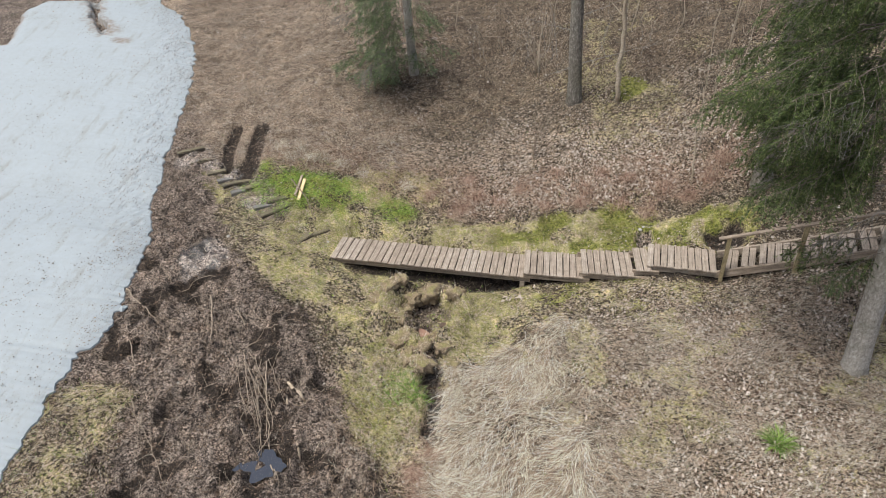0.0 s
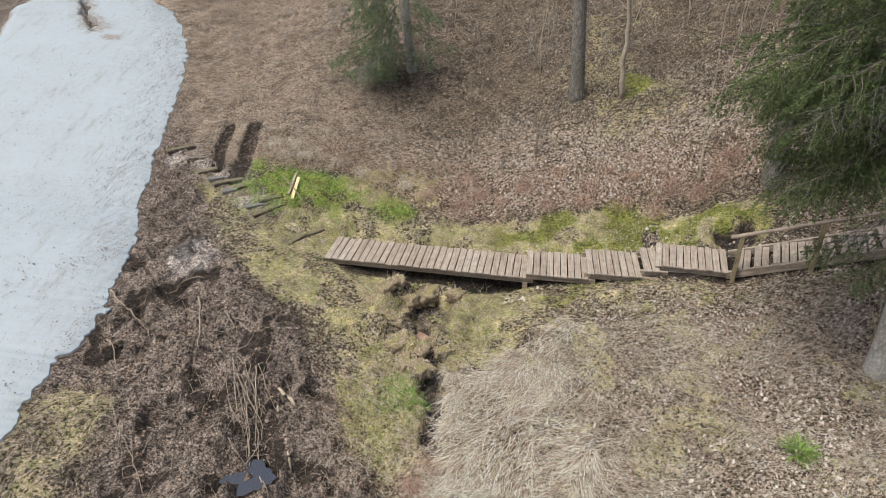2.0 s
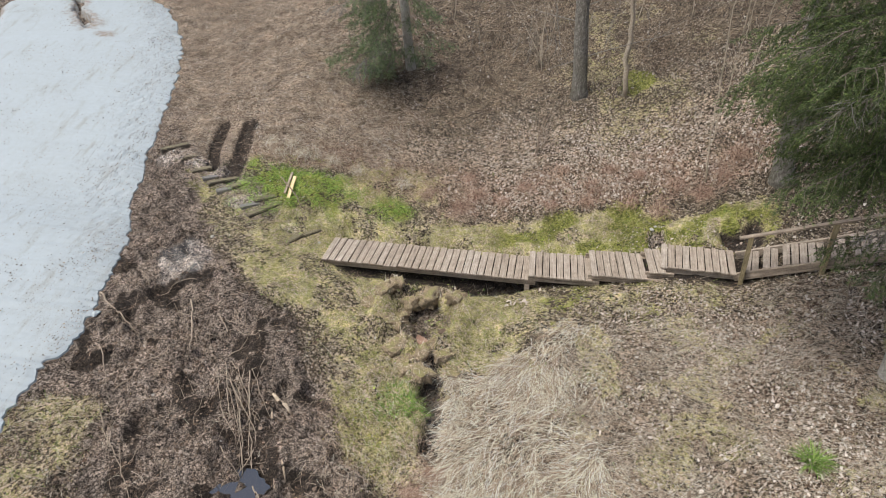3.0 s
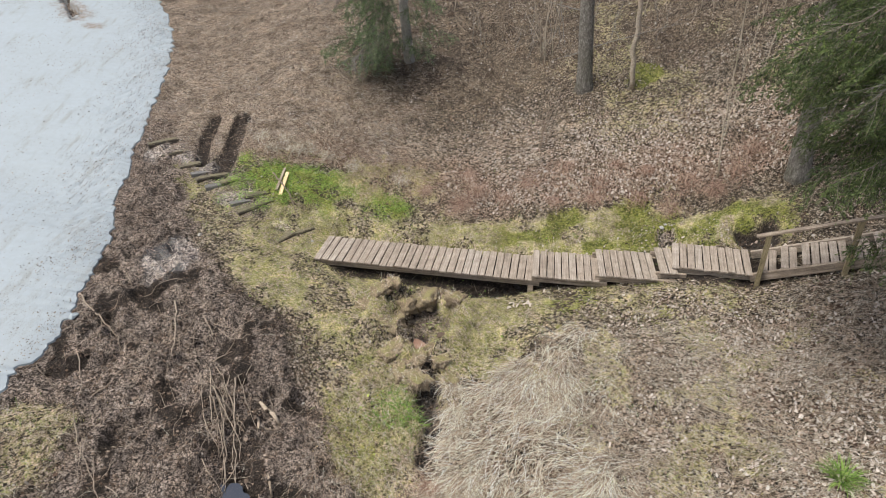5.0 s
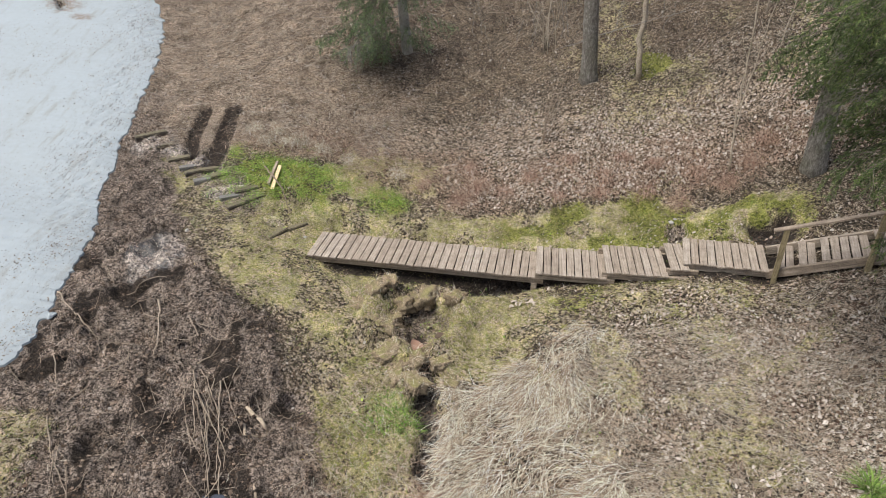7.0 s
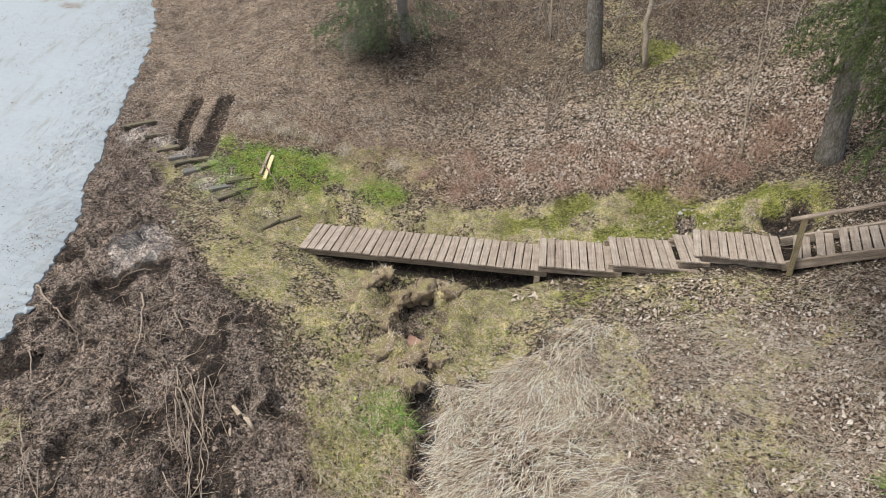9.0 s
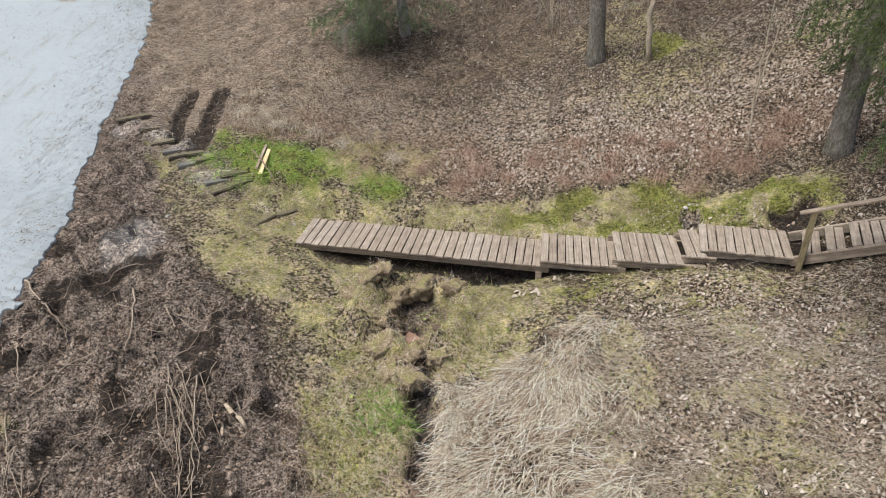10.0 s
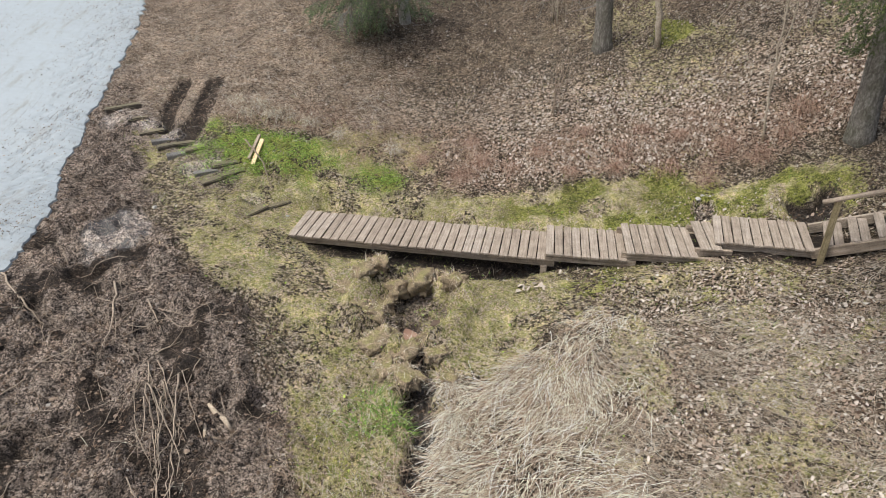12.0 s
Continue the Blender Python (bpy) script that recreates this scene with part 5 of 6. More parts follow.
def conifer(base, top, r0, r1, limbs, label, seed, mat_bark, mat_needle, dens=1.0, crown_from=None, crown_len=2.0, coarse=1.0):
    """Trunk, single limbs (height, heading in degrees, length, droop, dead) and the crown above them."""
    rng = np.random.default_rng(seed)
    base = (base[0], base[1], gz(base[0], base[1]) - 0.28)
    tree = thing("spruce_tree", label, "tree")
    me, p = trunk_mesh(base, top, r0, r1, rng)
    part("trunk", me, mat_bark, tree, "rough grey scaly trunk")

    def root_at(z):
        return np.array([np.interp(z, p[:, 2], p[:, j]) for j in range(2)] + [z])

    for z, a, ln, dr, dead in limbs:
        spruce_limb(root_at(z), radians(a), ln, dr, rng, tree, dens, mat_needle, dead, coarse=coarse)
    if crown_from is not None:
        pieces, wood = [], []
        z = crown_from
        while z < top[2] - 0.3:
            f = (top[2] - z) / (top[2] - crown_from)
            for j in range(3):
                a = rng.uniform(0, 6.283)
                ln = crown_len * (0.15 + 0.85 * f) * rng.uniform(0.75, 1.15)
                q = root_at(z)
                k = np.linspace(0, 1, 8)
                pts = np.stack([q[0] + np.cos(a) * ln * k, q[1] + np.sin(a) * ln * k, q[2] - 0.3 * ln * k ** 1.5], -1)
                wood.append(tube(pts, np.linspace(0.02, 0.004, 8), 4, False))
                m = int(ln * 24)
                kk = rng.uniform(0.15, 1, m)
                b = np.stack([np.interp(kk, k, pts[:, c]) for c in range(3)], -1)
                sa = a + rng.choice([-1, 1], m) * rng.uniform(0.4, 1.2, m)
                sl = rng.uniform(0.12, 0.4, m) * (1.2 - 0.7 * kk)
                e = b + sl[:, None] * np.stack([np.cos(sa), np.sin(sa), -rng.uniform(0.2, 0.8, m)], -1)
                pieces.append(needles(b, e, 55, rng, 0.06, 0.016))
            z += rng.uniform(0.25, 0.4)
        v, f = gather(pieces)
        crown = part("crown", mesh_np("crown", v, f), mat_needle, tree, "dense dark green needled crown")
        v, f = gather(wood)
        part("crown_wood", mesh_np("crown_wood", v, f, True), M_LIMB, crown)
    return tree


_r = random.Random(4)
LIMBS_A = [(2.5, 172, 1.15, 0.5, False), (2.35, 200, 0.9, 0.5, False), (2.9, 190, 1.0, 0.45, True), (3.2, 150, 1.0, 0.6, True), (3.5, 120, 1.2, 0.5, True), (3.6, 172, 1.7, 0.55, False), (3.9, 190, 1.7, 0.5, False), (3.9, 140, 1.8, 0.5, False)]
for _k in range(12):
    LIMBS_A.append((3.4 + 0.12 * _k, 105 + (_k * 31) % 95, _r.uniform(1.4, 1.9), _r.uniform(0.35, 0.5), _k % 5 == 4))
for _k in range(24):
    LIMBS_A.append((4.1 + 0.15 * _k, (_k * 47) % 125 + 95, _r.uniform(1.5, 2.35), _r.uniform(0.30, 0.56), False))
for _k in range(12):
    LIMBS_A.append((4.4 + 0.25 * _k, 250 + (_k * 47) % 150, _r.uniform(1.6, 2.1), _r.uniform(0.35, 0.5), False))
conifer((5.63, -3.19), (4.1, -3.1, 15.0), 0.155, 0.03, LIMBS_A, "big spruce with grey trunk and drooping green limbs beside stair", 7, M_BARK, M_NEEDLE, 0.62, 8.6, 1.4)
LIMBS_B = [(2.6, 290, 0.8, 0.4, True), (2.7, 200, 0.6, 0.45, False)]
for _k in range(20):
    LIMBS_B.append((2.9 + 0.15 * _k, 190 + (_k * 67) % 170, _r.uniform(0.6, 1.0), _r.uniform(0.4, 0.6), _k % 6 == 2))
conifer((5.87, 1.25), (4.95, 1.3, 14.0), 0.18, 0.03, LIMBS_B, "spruce with a thick grey trunk and low green limbs", 8, M_BARK_GREY, M_NEEDLE, 0.75, 7.0, 1.5)
LIMBS_C = [(2.3, 238, 1.5, 0.25, False), (2.35, 215, 1.8, 0.25, False), (2.25, 300, 0.45, 0.2, False), (2.35, 210, 0.4, 0.2, False)]
for _k in range(15):
    LIMBS_C.append((2.5 + 0.17 * _k, 170 + (_k * 53) % 80, _r.uniform(1.2, 2.1), _r.uniform(0.30, 0.5), _k % 7 == 1))
for _k in range(6):
    LIMBS_C.append((2.6 + 0.3 * _k, 300 + (_k * 41) % 75, _r.uniform(0.7, 1.2), _r.uniform(0.4, 0.6), False))
conifer((-1.42, 6.4), (-2.3, 6.5, 13.0), 0.125, 0.02, LIMBS_C, "slender spruce with sparse drooping limbs on the slope", 9, M_BARK, M_NEEDLE_FAR, 0.17, 9.5, 0.5, 1.6)


def bare_stem(base, height, r, lean, rng, twigs, wob=0.02, mat=None):
    """A bare stem with twigs, as pieces."""
    b = np.array([base[0], base[1], gz(base[0], base[1]) - 0.05])
    top = b + np.array([lean[0], lean[1], height])
    n = max(6, int(height / 0.2))
    p = path_points(b, top, n, wob, rng)
    pieces = [tube(p, np.linspace(r, r * 0.35, n), 7)]
    for _ in range(twigs):
        k = rng.uniform(0.25, 0.98)
        q = np.array([np.interp(k, np.linspace(0, 1, n), p[:, j]) for j in range(3)])
        a, el, ln = rng.uniform(0, 6.283), rng.uniform(0.3, 1.1), rng.uniform(0.15, 0.5) * (height * 0.35) ** 0.5
        e = q + ln * np.array([math.cos(a) * math.cos(el), math.sin(a) * math.cos(el), math.sin(el)])
        pieces.append(tube(path_points(q, e, 5, 0.012, rng), np.linspace(r * 0.3 + 0.001, 0.0015, 5), 4))
    return pieces


def bare_tree(base, height, r, lean, seed, twigs, label, mat, name="bare_tree", category="tree", stems=1, spread_r=0.05, wob=0.02):
    rng = np.random.default_rng(seed)
    t = thing(name, label, category)
    for k in range(stems):
        a = rng.uniform(0, 6.283)
        bx, by = base[0] + (0 if stems == 1 else spread_r * math.cos(a)), base[1] + (0 if stems == 1 else spread_r * math.sin(a))
        ln = lean if stems == 1 else (lean[0] + 0.35 * height * rng.normal(0, 0.5), lean[1] + 0.35 * height * rng.normal(0, 0.5))
        v, f = gather(bare_stem((bx, by), height * rng.uniform(0.7, 1.0) if stems > 1 else height, r * rng.uniform(0.6, 1.0) if stems > 1 else r, ln, rng, twigs, wob))
        part("stem", mesh_np("stem", v, f, True), mat, t)
    return t


def grey_tree():
    rng = np.random.default_rng(17)
    t = thing("grey_tree", "tall straight grey-barked tree on the leafy slope", "tree")
    me, p = trunk_mesh((2.64, 4.78, gz(2.64, 4.78) - 0.25), (1.7, 4.8, 15), 0.165, 0.05, rng, 1.6)
    part("trunk", me, M_BARK_GREY, t)
    for z, a, ln, up in ((2.55, -20, 1.9, 0.35), (2.5, 215, 1.0, -0.1), (3.3, 170, 1.2, 0.2), (3.6, 20, 1.5, 0.3)):
        q = np.array([np.interp(z, p[:, 2], p[:, 0]), np.interp(z, p[:, 2], p[:, 1]), z])
        e = q + np.array([math.cos(radians(a)) * ln, math.sin(radians(a)) * ln, up * ln])
        pts = path_points(q, e, 9, 0.02, rng)
        pieces = [tube(pts, np.linspace(0.012, 0.003, 9), 5)]
        for _ in range(9):
            k = rng.integers(2, 8)
            d = rng.normal(0, 0.16, 3) + np.array([0, 0, 0.05])
            pieces.append(tube(path_points(pts[k], pts[k] + d * 1.6, 4, 0.01, rng), np.linspace(0.004, 0.0015, 4), 3))
        v, f = gather(pieces)
        part("dead_limb", mesh_np("dead_limb", v, f, True), M_LICHEN, t, "thin bare dead limb")
    crown = []
    for _ in range(50):
        z = rng.uniform(6.5, 14.5)
        q = np.array([np.interp(z, p[:, 2], p[:, 0]), np.interp(z, p[:, 2], p[:, 1]), z])
        a, ln = rng.uniform(0, 6.283), rng.uniform(0.8, 2.0)
        crown.append(tube(path_points(q, q + ln * np.array([math.cos(a), math.sin(a), 0.7]), 6, 0.04, rng), np.linspace(0.03, 0.004, 6), 4))
    v, f = gather(crown)
    part("bare_crown", mesh_np("bare_crown", v, f, True), M_LIMB, t)


grey_tree()
bare_tree((3.60, 4.52), 7.0, 0.062, (-0.25, 0.3), 21, 14, "thin pale young tree leaning over the slope", M_BARK_THIN, wob=0.03)
bare_tree((1.90, 6.05), 1.7, 0.016, (0.0, -0.1), 22, 8, "bare many-stemmed shrub on a mossy hollow", M_BARK_THIN, "bare_shrub", "shrub", 6, 0.14)
bare_tree((0.95, 7.3), 1.4, 0.011, (-0.2, 0.0), 27, 12, "bare many-stemmed shrub on the slope", M_STICK_DK, "bare_shrub", "shrub", 5, 0.18)
bare_tree((1.56, 3.12), 1.35, 0.016, (-0.05, 0.1), 23, 7, "small reddish bare sapling with several stems", M_STICK_DK, "sapling", "sapling", 4, 0.05)
bare_tree((4.66, 1.66), 3.4, 0.019, (-0.15, 0.1), 24, 8, "slim greenish bare sapling behind the boardwalk", M_BARK_THIN, "sapling", "sapling")
bare_tree((4.95, 2.45), 3.0, 0.013, (0.3, 0.2), 25, 8, "slim bare sapling on the leafy slope", M_BARK_THIN, "sapling", "sapling")
bare_tree((5.35, 2.1), 1.7, 0.012, (0.15, -0.1), 26, 6, "dark bare sapling on the leafy slope", M_STICK_DK, "sapling", "sapling")
bare_tree((5.5, -2.05), 2.3, 0.009, (-0.25, 0.1), 28, 5, "thin bare sapling beside the stair", M_STICK_DK, "sapling", "sapling")
for _k, (x, y, h) in enumerate(((4.3, 7.0, 3.0), (5.4, 6.4, 3.2), (6.2, 5.2, 3.0), (3.0, 7.6, 2.8), (-0.4, 8.6, 2.4), (5.9, 3.6, 2.6), (2.2, 7.2, 2.6))):
    bare_tree((x, y), h, 0.014, (_r.uniform(-0.3, 0.3), 0), 60 + _k, 8, "thin grey bare sapling on the upper slope", M_BARK_THIN, "sapling", "sapling")


for _k, (x, y, h, n) in enumerate(((2.2, 6.7, 1.5, 6), (1.4, 6.5, 1.2, 5), (3.2, 6.6, 1.2, 5), (0.3, 6.9, 1.0, 5), (4.4, 6.2, 1.1, 4))):
    bare_tree((x, y), h, 0.009, (0, -0.3), 80 + _k, 8, "pale bare arching shrub on the upper slope", M_LICHEN, "bare_shrub", "shrub", n - 2, 0.25, 0.05)


# ---- tussocks of grass ----
def tussock(x, y, r, height, blades, mat, seed, label, width=0.007, flop=1.5, down=0.5):
    rng = np.random.default_rng(seed)
    a = rng.uniform(0, 6.283, blades)
    q = r * 0.28 * np.sqrt(rng.random(blades))
    px, py = x + q * np.cos(a), y + q * np.sin(a)
    p = np.stack([px, py, ground_h(px, py) - 0.01], -1)
    az = a + rng.normal(0, 0.5, blades)
    az = np.where(rng.random(blades) < down, -np.pi / 2 + rng.normal(0, 0.9, blades), az)
    v, f = ribbons(p, az, rng.uniform(0.5, 1.45, blades), height * rng.uniform(0.6, 1.25, blades), np.full(blades, width), flop * rng.uniform(0.7, 1.4, blades), 5, True, 0.008)
    tagged(part("grass_tussock", mesh_np("grass_tussock", v, f), mat), label, "grass tuft", "grass tussocks")


for _k, (x, y, r, h) in enumerate((
    (0.29, 2.15, 0.5, 0.50), (-0.04, 1.88, 0.4, 0.40), (0.77, 1.98, 0.4, 0.42), (1.25, 2.25, 0.35, 0.35), (2.58, 2.0, 0.45, 0.45), (2.45, 1.68, 0.4, 0.4), (3.74, 1.2, 0.5, 0.45),
    (3.26, 1.52, 0.4, 0.38), (5.30, 2.04, 0.5, 0.5), (4.54, 1.42, 0.45, 0.4), (1.75, 1.75, 0.35, 0.35), (4.15, 1.75, 0.4, 0.4), (0.1, 2.6, 0.35, 0.35), (5.0, 1.7, 0.4, 0.4), (2.95, 2.35, 0.35, 0.35), (-0.75, 2.2, 0.35, 0.35),
    (2.05, 2.55, 0.3, 0.3), (-0.6, -4.3, 0.35, 0.35), (-0.32, -3.95, 0.35, 0.4), (-0.5, -4.7, 0.35, 0.4), (3.5, 2.1, 0.3, 0.32),
)):
    tussock(x, y, r, h * 0.8, 170, M_RUST, 100 + _k, "reddish brown dry grass tussock on the bank", 0.0045, 2.7, 0.7)
for _k, (x, y, r, h) in enumerate(((-3.81, 3.2, 0.5, 0.45), (-4.28, 3.2, 0.45, 0.42), (-3.3, 3.0, 0.5, 0.45), (-2.8, 2.85, 0.45, 0.42), (-3.55, 2.95, 0.4, 0.4), (-2.3, 2.7, 0.4, 0.35), (-4.0, 2.9, 0.4, 0.4), (-1.3, 2.45, 0.4, 0.35),
                                   (-0.1, -2.55, 0.3, 0.4), (-0.02, -2.95, 0.35, 0.5), (-0.08, -3.3, 0.3, 0.45), (-0.6, -2.36, 0.3, 0.28))):
    tussock(x, y, r, h * 0.75, 200, M_STRAW_MAT, 140 + _k, "pale dry grass tussock hanging over the bank", 0.0045, 2.6, 0.8)
tussock(4.23, -4.24, 0.28, 0.24, 170, M_GREEN, 170, "tuft of fresh green grass among fallen leaves", 0.011, 1.1, 0.1)
for _k, (x, y, h) in enumerate(((-0.75, -2.95, 0.2), (-0.95, -2.75, 0.2), (-0.6, -3.1, 0.18), (-1.05, -3.05, 0.18))):
    tussock(x, y, 0.4, h, 45, M_GREEN, 180 + _k, "tuft of fresh green grass by the gully", 0.010, 1.2, 0.2)


# ---- loose cover, too much to count ----
def sample(n, weight, box, seed):
    """About n places in the box, as thick as weight says."""
    rng = np.random.default_rng(seed)
    x, y = rng.uniform(box[0], box[1], n), rng.uniform(box[2], box[3], n)
    k = rng.random(n) < np.clip(weight(x, y, zones(x, y)), 0, 1)
    x, y = x[k], y[k]
    return np.stack([x, y, ground_h(x, y)], -1), rng


def clear_snow(x, y):
    return sst(0.0, 0.08, x - snow_edge(y))


def stuff(name, vf, mat, label, category):
    v, f = vf
    tagged(part(name, mesh_np(name, v, f), mat), label, category, kind="stuff")


VIEW = (-8.5, 7.5, -8.0, 11.0)
p, rng = sample(330000, lambda x, y, z: (0.11 + 0.16 * sst(2.8, 3.8, y) + 0.89 * z["leaf"] * (0.62 + 0.38 * sst(0.5, 1.5, y))) * (1 - 0.95 * z["mud"]) * (1 - 0.75 * z["strawfield"]) * (1 - 0.5 * z["moss"]) * (1 - z["trench"]) * (0.10 + 1.0 * sst(0.36, 0.62, fbm(x, y, 1.5, 4, 81.0))) * clear_snow(x, y) * sst(-6.5, -2.5, x) * (1 - 0.65 * sst(3.0, 4.2, y)), VIEW, 201)
p[:, 2] += 0.012
stuff("leaf_litter", leaf_pieces(p, (0.02 + 0.05 * rng.random(len(p)) ** 1.8) * (1 - 0.45 * zones(p[:, 0], p[:, 1])["moss"]), rng, 0.35, 0.5), M_LEAF, "pale fallen leaves strewn over the slope", "leaves")
p, rng = sample(48000, lambda x, y, z: 0.5 * z["leaf"] * (0.15 + sst(0.42, 0.62, fbm(x, y, 1.2, 3, 82.0))) * (0.22 + 0.78 * sst(4.0, 2.8, y)) * (1 - 0.5 * z["needle_and_shade"]) + 0.8 * sst(-0.6, 0.4, x) * sst(1.3, 1.8, y) * sst(3.6, 2.9, y) * sst(0.36, 0.56, fbm(x, y, 2.4, 3, 83.0)) + 0.22 * sst(1.3, 0.8, z["walk"]) * sst(0.8, 2.0, x) * (1 - z["under"]), (-0.6, 7.5, -7.0, 8.0), 204)
p[:, 2] += 0.022
stuff("pale_leaves", leaf_pieces(p, rng.uniform(0.022, 0.065, len(p)), rng, 0.35, 0.6), M_LEAF_PALE, "large pale dry leaves strewn on the ground", "leaves")
p, rng = sample(120000, lambda x, y, z: (0.30 + 0.15 * z["mud"] + 0.35 * z["needle_and_shade"]) * (1 - z["wet"]) * (1 - 0.6 * z["leaf"]) * (1 - 0.6 * z["field"]) * (1 - 0.85 * z["moss"]) * clear_snow(x, y) * (1 - 0.8 * z["strawfield"]), VIEW, 202)
p[:, 2] += 0.008
stuff("rotten_litter", leaf_pieces(p, 0.012 + 0.04 * rng.random(len(p)) ** 2, rng, 0.5, 0.3, 5), M_LEAF_DK, "dark rotten leaves and bark bits on the ground", "litter")

for _k, (x, y) in enumerate(BIG_LEAVES):
    v, f = leaf_pieces(np.array([(x, y, gz(x, y) + 0.03)]), np.array([0.105]), np.random.default_rng(300 + _k), 0.25, 0.5, 10)
    tagged(part("large_leaf", mesh_np("large_leaf", v, f), M_LEAF_PALE), "large pale curled leaf lying on moss by the boardwalk", "leaf", "large fallen leaves")


def laid_grass(n, weight, seed, length, width, az, el=(0.05, 0.6), bend=(0.3, 1.2), segs=4, box=VIEW):
    p, rng = sample(n, weight, box, seed)
    m = len(p)
    a = az(p[:, 0], p[:, 1], rng)
    return ribbons(p, a, rng.uniform(*el, m), rng.uniform(*length, m), rng.uniform(*width, m), rng.uniform(*bend, m), segs, True, 0.006, rng.normal(0, 0.5, m))


def comb(x, y, rng):
    base = -2.35 + 0.35 * np.tanh((x - 1.2) / 0.9)
    return base + 2.6 * (fbm(x, y, 2.2, 3, 91.0) - 0.5) + rng.normal(0, 0.5, len(x))


def anyway(x, y, rng):
    return rng.uniform(0, 6.283, len(x))


def downhill(x, y, rng):
    return -np.pi / 2 + rng.normal(0, 0.8, len(x))


stuff("dry_straw", laid_grass(44000, lambda x, y, z: z["strawfield"] * (0.40 + 0.60 * sst(0.35, 0.58, fbm(x, y, 2.6, 3, 38.0))) * np.clip(1 - 1.2 * z["creek"], 0, 1), 211, (0.10, 0.46), (0.004, 0.0085), comb, (0.0, 0.7), (0.4, 1.4), 4, (-0.6, 3.2, -5.8, -1.0)), M_STRAW_MAT, "pale dry grass combed down the slope in a thick mat", "dry grass")
stuff("thin_straw", laid_grass(110000, lambda x, y, z: (0.20 + 0.25 * z["leaf"] + 0.25 * sst(-0.5, -2.0, x) * sst(2.5, 3.5, y) + 0.7 * z["straw"] + 0.06 * z["moss"] + 0.7 * z["corner"] + 0.45 * z["red"]) * (1 - 0.8 * z["mud"]) * (1 - 0.75 * z["needle_and_shade"]) * clear_snow(x, y), 212, (0.07, 0.28), (0.0025, 0.005), anyway, (0.0, 0.35), (0.1, 0.8), 3), M_STRAW, "thin dry grass stems scattered over the ground", "dry grass")
stuff("slope_thatch", laid_grass(62000, lambda x, y, z: np.clip(z["thatch"], 0, 1) * (0.25 + 0.75 * sst(0.36, 0.6, fbm(x, y, 1.7, 3, 39.0))) * (1 - z["ruts"]) * (1 - 0.7 * z["mudfield"]) * clear_snow(x, y), 224, (0.06, 0.32), (0.004, 0.0095), lambda x, y, r: -np.pi / 2 + 2.5 * (fbm(x, y, 1.3, 2, 94.0) - 0.5) + r.normal(0, 1.0, len(x)), (0.0, 0.45), (0.1, 0.9), 2, (-9, 1.5, 2.0, 11)), M_THATCH, "brown matted dead grass lying on the slope", "dry grass")
stuff("field_straw", laid_grass(62000, lambda x, y, z: 0.62 * z["field"] * (0.25 + 0.9 * sst(0.35, 0.6, fbm(x, y, 1.8, 3, 96.0))), 219, (0.10, 0.36), (0.0025, 0.0055), lambda x, y, r: r.choice([0.0, np.pi], len(x)) + 2.4 * (fbm(x, y, 0.9, 2, 98.0) - 0.5) + r.normal(0, 0.5, len(x)), (0.0, 0.3), (0.1, 0.7), 3, (0.4, 7.5, -7.0, -0.8)), M_FIELD, "thin pale grass stems criss-crossing over the leaves", "dry grass")
stuff("bank_straw", laid_grass(24000, lambda x, y, z: np.maximum(z["straw"] - z["strawfield"], 0) + 0.7 * z["red"], 213, (0.15, 0.42), (0.003, 0.006), downhill, (0.1, 0.8), (0.5, 1.5), 4, (-6, 6, 0.8, 4.2)), M_RUST, "rusty dry grass hanging down the bank", "dry grass")
stuff("gully_straw", laid_grass(9000, lambda x, y, z: 0.55 * sst(1.2, 0.4, np.hypot((x + 1.1) / 1.0, (y + 3.4) / 1.5)) * np.clip(1 - z["creek"], 0, 1), 214, (0.12, 0.38), (0.002, 0.0045), lambda x, y, r: -1.2 + r.normal(0, 0.7, len(x)), (0.1, 0.7), (0.4, 1.2), 4, (-2.4, 0.0, -5.6, -1.6)), M_STRAW, "pale dry grass beside the gully", "dry grass")
stuff("moss_turf", laid_grass(150000, lambda x, y, z: (z["moss"] * 0.95 + 0.03) * (1 - z["mud"]) * (1 - 0.9 * z["strawfield"]), 215, (0.015, 0.045), (0.005, 0.011), anyway, (0.2, 1.2), (0.0, 0.8), 1, (-7, 6.5, -5.6, 6)), M_GRASS, "short mossy turf of yellow green blades", "moss")
stuff("green_blades", laid_grass(36000, lambda x, y, z: (0.22 * z["moss"] + 0.25 * z["corner"] + 0.8 * sst(1.1, 0.3, np.hypot((x + 0.95) / 0.8, (y + 3.1) / 0.9)) + 0.02) * (1 - z["mud"]) * sst(0.35, 0.6, fbm(x, y, 2.3, 2, 95.0) + 0.1), 216, (0.04, 0.13), (0.004, 0.008), anyway, (0.4, 1.4), (0.2, 1.0), 2, (-7, 6.5, -5.6, 4)), M_GREEN, "young green grass blades among the moss", "grass")
stuff("ground_twigs", laid_grass(9000, lambda x, y, z: (0.18 + 0.45 * z["mud"] + 0.3 * z["needle_and_shade"] + 0.3 * sst(5, 7, y)) * (1 - z["moss"]) * clear_snow(x, y), 217, (0.08, 0.40), (0.004, 0.009), anyway, (0.0, 0.3), (-0.1, 0.4), 3), M_STICK_DK, "thin dark twigs littering the ground", "twigs")
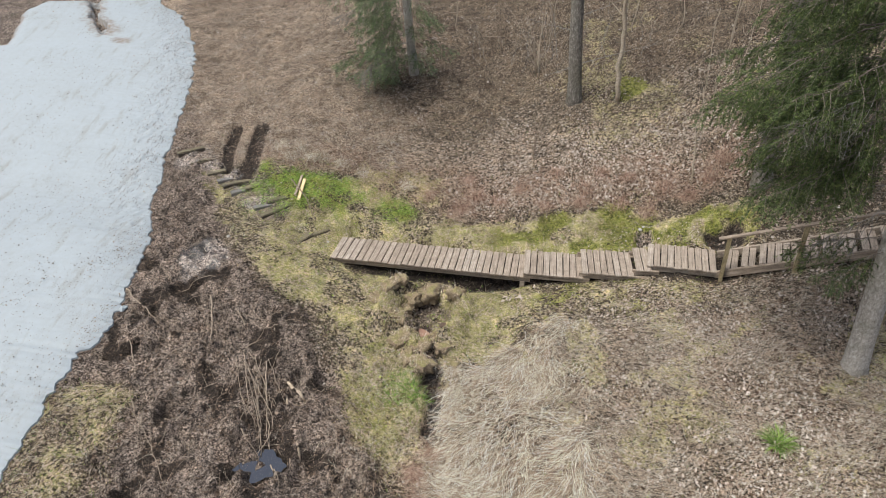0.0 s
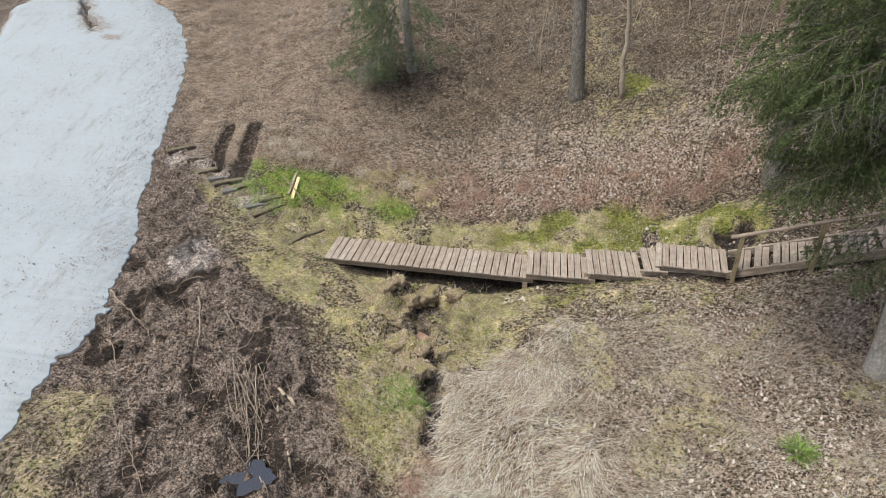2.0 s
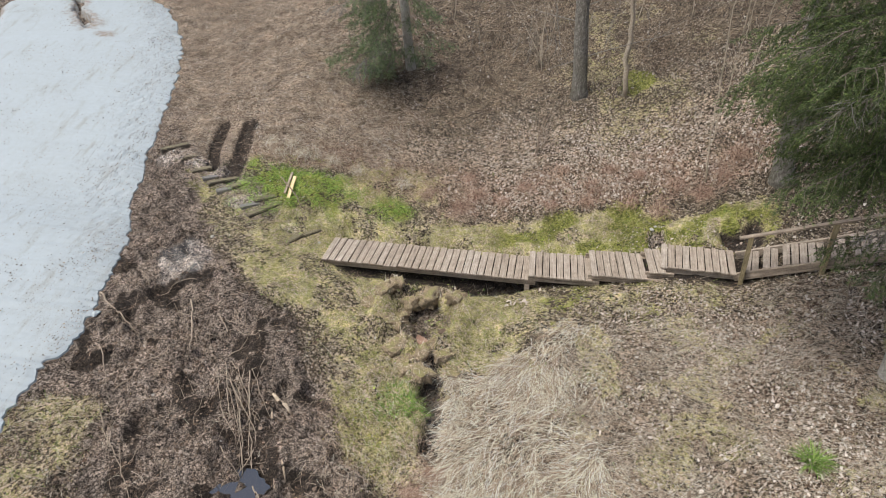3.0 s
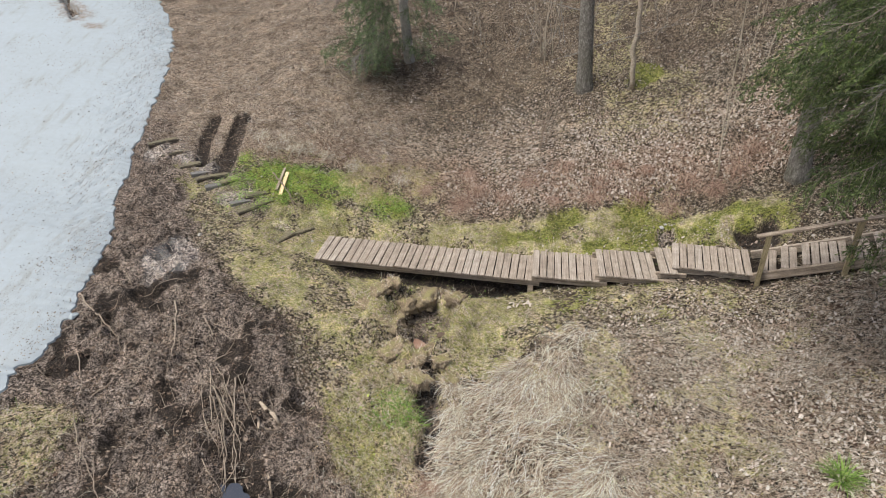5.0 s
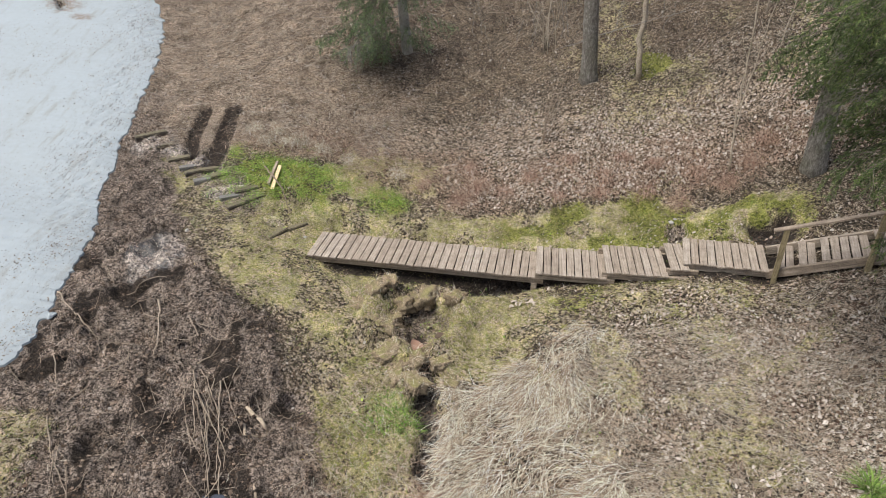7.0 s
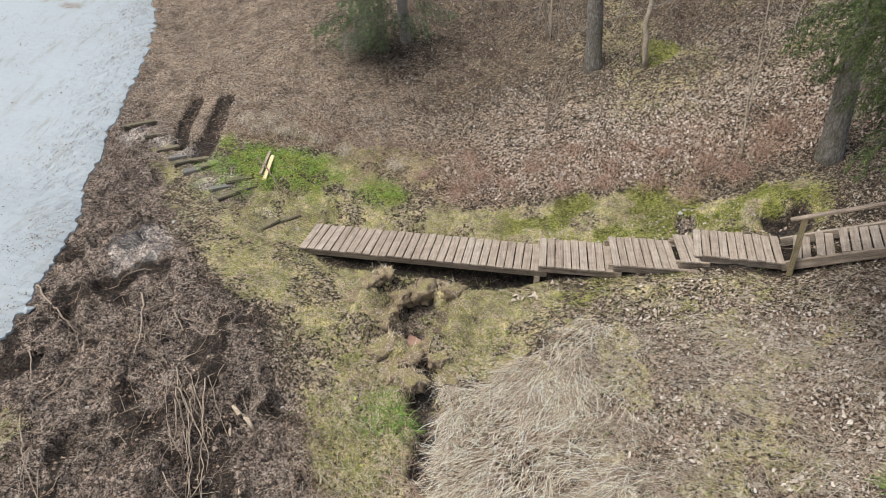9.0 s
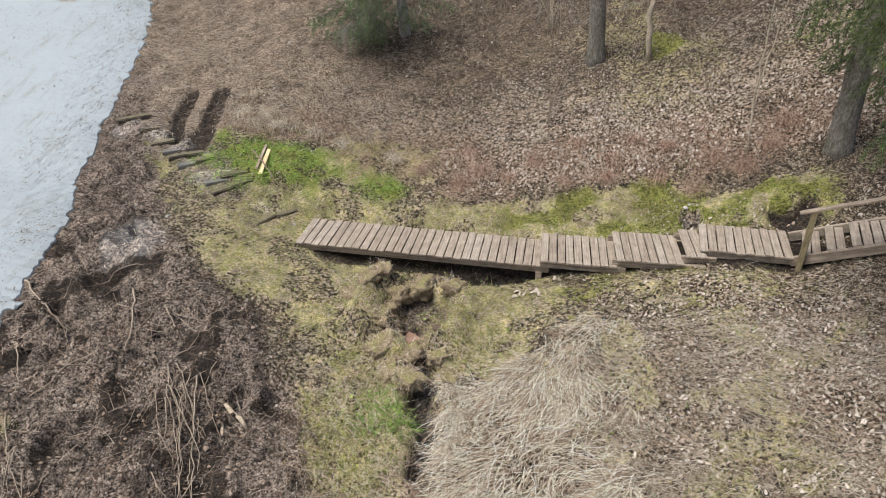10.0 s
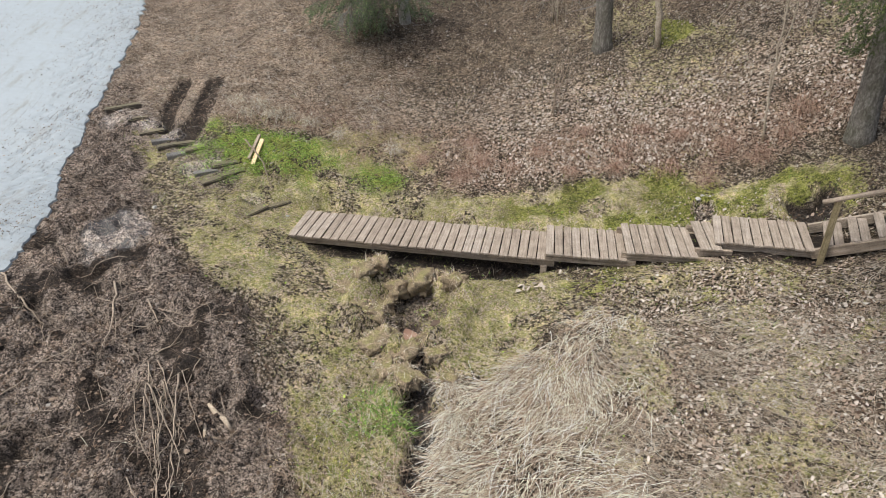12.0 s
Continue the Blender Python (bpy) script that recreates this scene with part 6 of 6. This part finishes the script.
stuff("pale_twigs", laid_grass(7500, lambda x, y, z: (0.12 + 0.08 * z["mud"] + 0.7 * sst(3.5, 6, y)) * (1 - z["moss"]) * clear_snow(x, y), 218, (0.10, 0.55), (0.004, 0.010), anyway, (0.0, 0.35), (-0.1, 0.4), 3), M_STICK, "thin pale twigs littering the ground", "twigs")
stuff("arching_twigs", laid_grass(1500, lambda x, y, z: sst(4.6, 5.8, y) * sst(-1.2, 0.6, x) * (0.15 + sst(0.45, 0.6, fbm(x, y, 0.8, 3, 92.0))), 220, (0.3, 1.1), (0.005, 0.011), anyway, (0.05, 0.6), (0.3, 1.6), 6, (-1.5, 7.4, 4.5, 10.5)), M_STICK, "pale thin brambles arching over the upper slope", "twigs")

p, rng = sample(62000, lambda x, y, z: z["herb"] * (0.25 + 0.75 * sst(0.34, 0.58, fbm(x, y, 6.0, 3, 97.0))), (-4.9, -0.8, 1.0, 2.8), 221)
p[:, 2] += rng.uniform(0.01, 0.07, len(p))
stuff("herb_patch", leaf_pieces(p, rng.uniform(0.009, 0.023, len(p)), rng, 0.35, 0.1, 6), M_HERB, "bright green low leafy herbs in patches", "herbs")
p, rng = sample(24000, lambda x, y, z: 0.5 * sst(1.1, 0.3, np.hypot((x + 0.85) / 0.55, (y + 2.95) / 0.45)) + 0.4 * sst(1, 0.6, np.hypot((x + 0.5) / 0.25, (y + 1.26) / 0.16)) + 0.015 * z["moss"], (-4.5, 2, -4.2, 1.5), 222)
p[:, 2] += rng.uniform(0.02, 0.10, len(p))
stuff("gully_herbs", leaf_pieces(p, rng.uniform(0.02, 0.045, len(p)), rng, 0.3, 0.1, 6), M_HERB, "small green herbs sprouting beside the gully", "herbs")
p, rng = sample(2600, lambda x, y, z: 0.05 * z["moss"] + 0.16 * sst(1, 0.5, np.hypot((x + 0.95) / 0.5, (y + 2.85) / 0.4)) + 0.03 * z["herb"], (-4.6, 1.5, -4.2, 2.6), 223)
p[:, 2] += rng.uniform(0.05, 0.12, len(p))
stuff("small_flowers", leaf_pieces(p, rng.uniform(0.014, 0.022, len(p)), rng, 0.4, 0.1, 6), M_FLOWER, "tiny yellow spring flowers among the herbs", "flowers")


def clods(p, size, rng):
    """Crumbs of earth: uneven eight-sided lumps."""
    n = len(p)
    d = np.array([(1, 0, 0), (-1, 0, 0), (0, 1, 0), (0, -1, 0), (0, 0, 1), (0, 0, -1), (0.6, 0.6, 0.5), (-0.6, 0.6, 0.5), (0.6, -0.6, 0.5), (-0.6, -0.6, 0.5)], float)
    f0 = np.array([(4, 6, 0), (0, 6, 2), (4, 2, 6), (4, 7, 2), (2, 7, 1), (4, 1, 7), (4, 0, 8), (0, 3, 8), (4, 8, 3), (4, 3, 9), (3, 1, 9), (4, 9, 1), (5, 2, 0), (5, 0, 3), (5, 3, 1), (5, 1, 2)])
    f0 = f0[:, ::-1].copy()
    v = d[None] * rng.uniform(0.6, 1.3, (n, 10, 1)) * (size * 0.5)[:, None, None] * np.stack([rng.uniform(0.7, 1.4, n), rng.uniform(0.7, 1.4, n), rng.uniform(0.5, 0.9, n)], -1)[:, None]
    v = v + p[:, None]
    f = f0[None] + (np.arange(n) * 10)[:, None, None]
    return v.reshape(-1, 3), f.reshape(-1, 3)


p, rng = sample(60000, lambda x, y, z: z["mud"] * (1 - z["under"]) * (1 - z["wet"]) * clear_snow(x, y) * (0.15 + sst(0.4, 0.65, fbm(x, y, 2.0, 3, 99.0))), (-7.5, 6, -5.8, 5.5), 231)
p[:, 2] += 0.004
stuff("earth_crumbs", clods(p, 0.010 + 0.045 * rng.random(len(p)) ** 3, rng), M_CLOD, "dark crumbs and clods of churned peat", "soil")

# litter blown onto the snow
rng = np.random.default_rng(241)
_y = rng.uniform(-5.5, 11, 20000)
_x = snow_edge(_y) - 0.03 - np.where(rng.random(len(_y)) < 0.3, np.abs(rng.normal(0, 0.4, len(_y))), np.abs(rng.normal(0, 3.2, len(_y))))
_k = rng.random(len(_y)) < 0.12 + 0.88 * sst(0.46, 0.66, fbm(1.7 * (0.94 * _x - 0.34 * _y), 0.5 * (0.34 * _x + 0.94 * _y), 1.0, 4, 77.0))
_x, _y = _x[_k], _y[_k]
p = np.stack([_x, _y, snow_h(_x, _y) + 0.012], -1)
stuff("snow_litter", leaf_pieces(p, 0.011 + 0.032 * rng.random(len(p)) ** 3, rng, 0.25, 0.3, 5), M_SPECK, "needles and bark bits strewn on old snow", "litter")
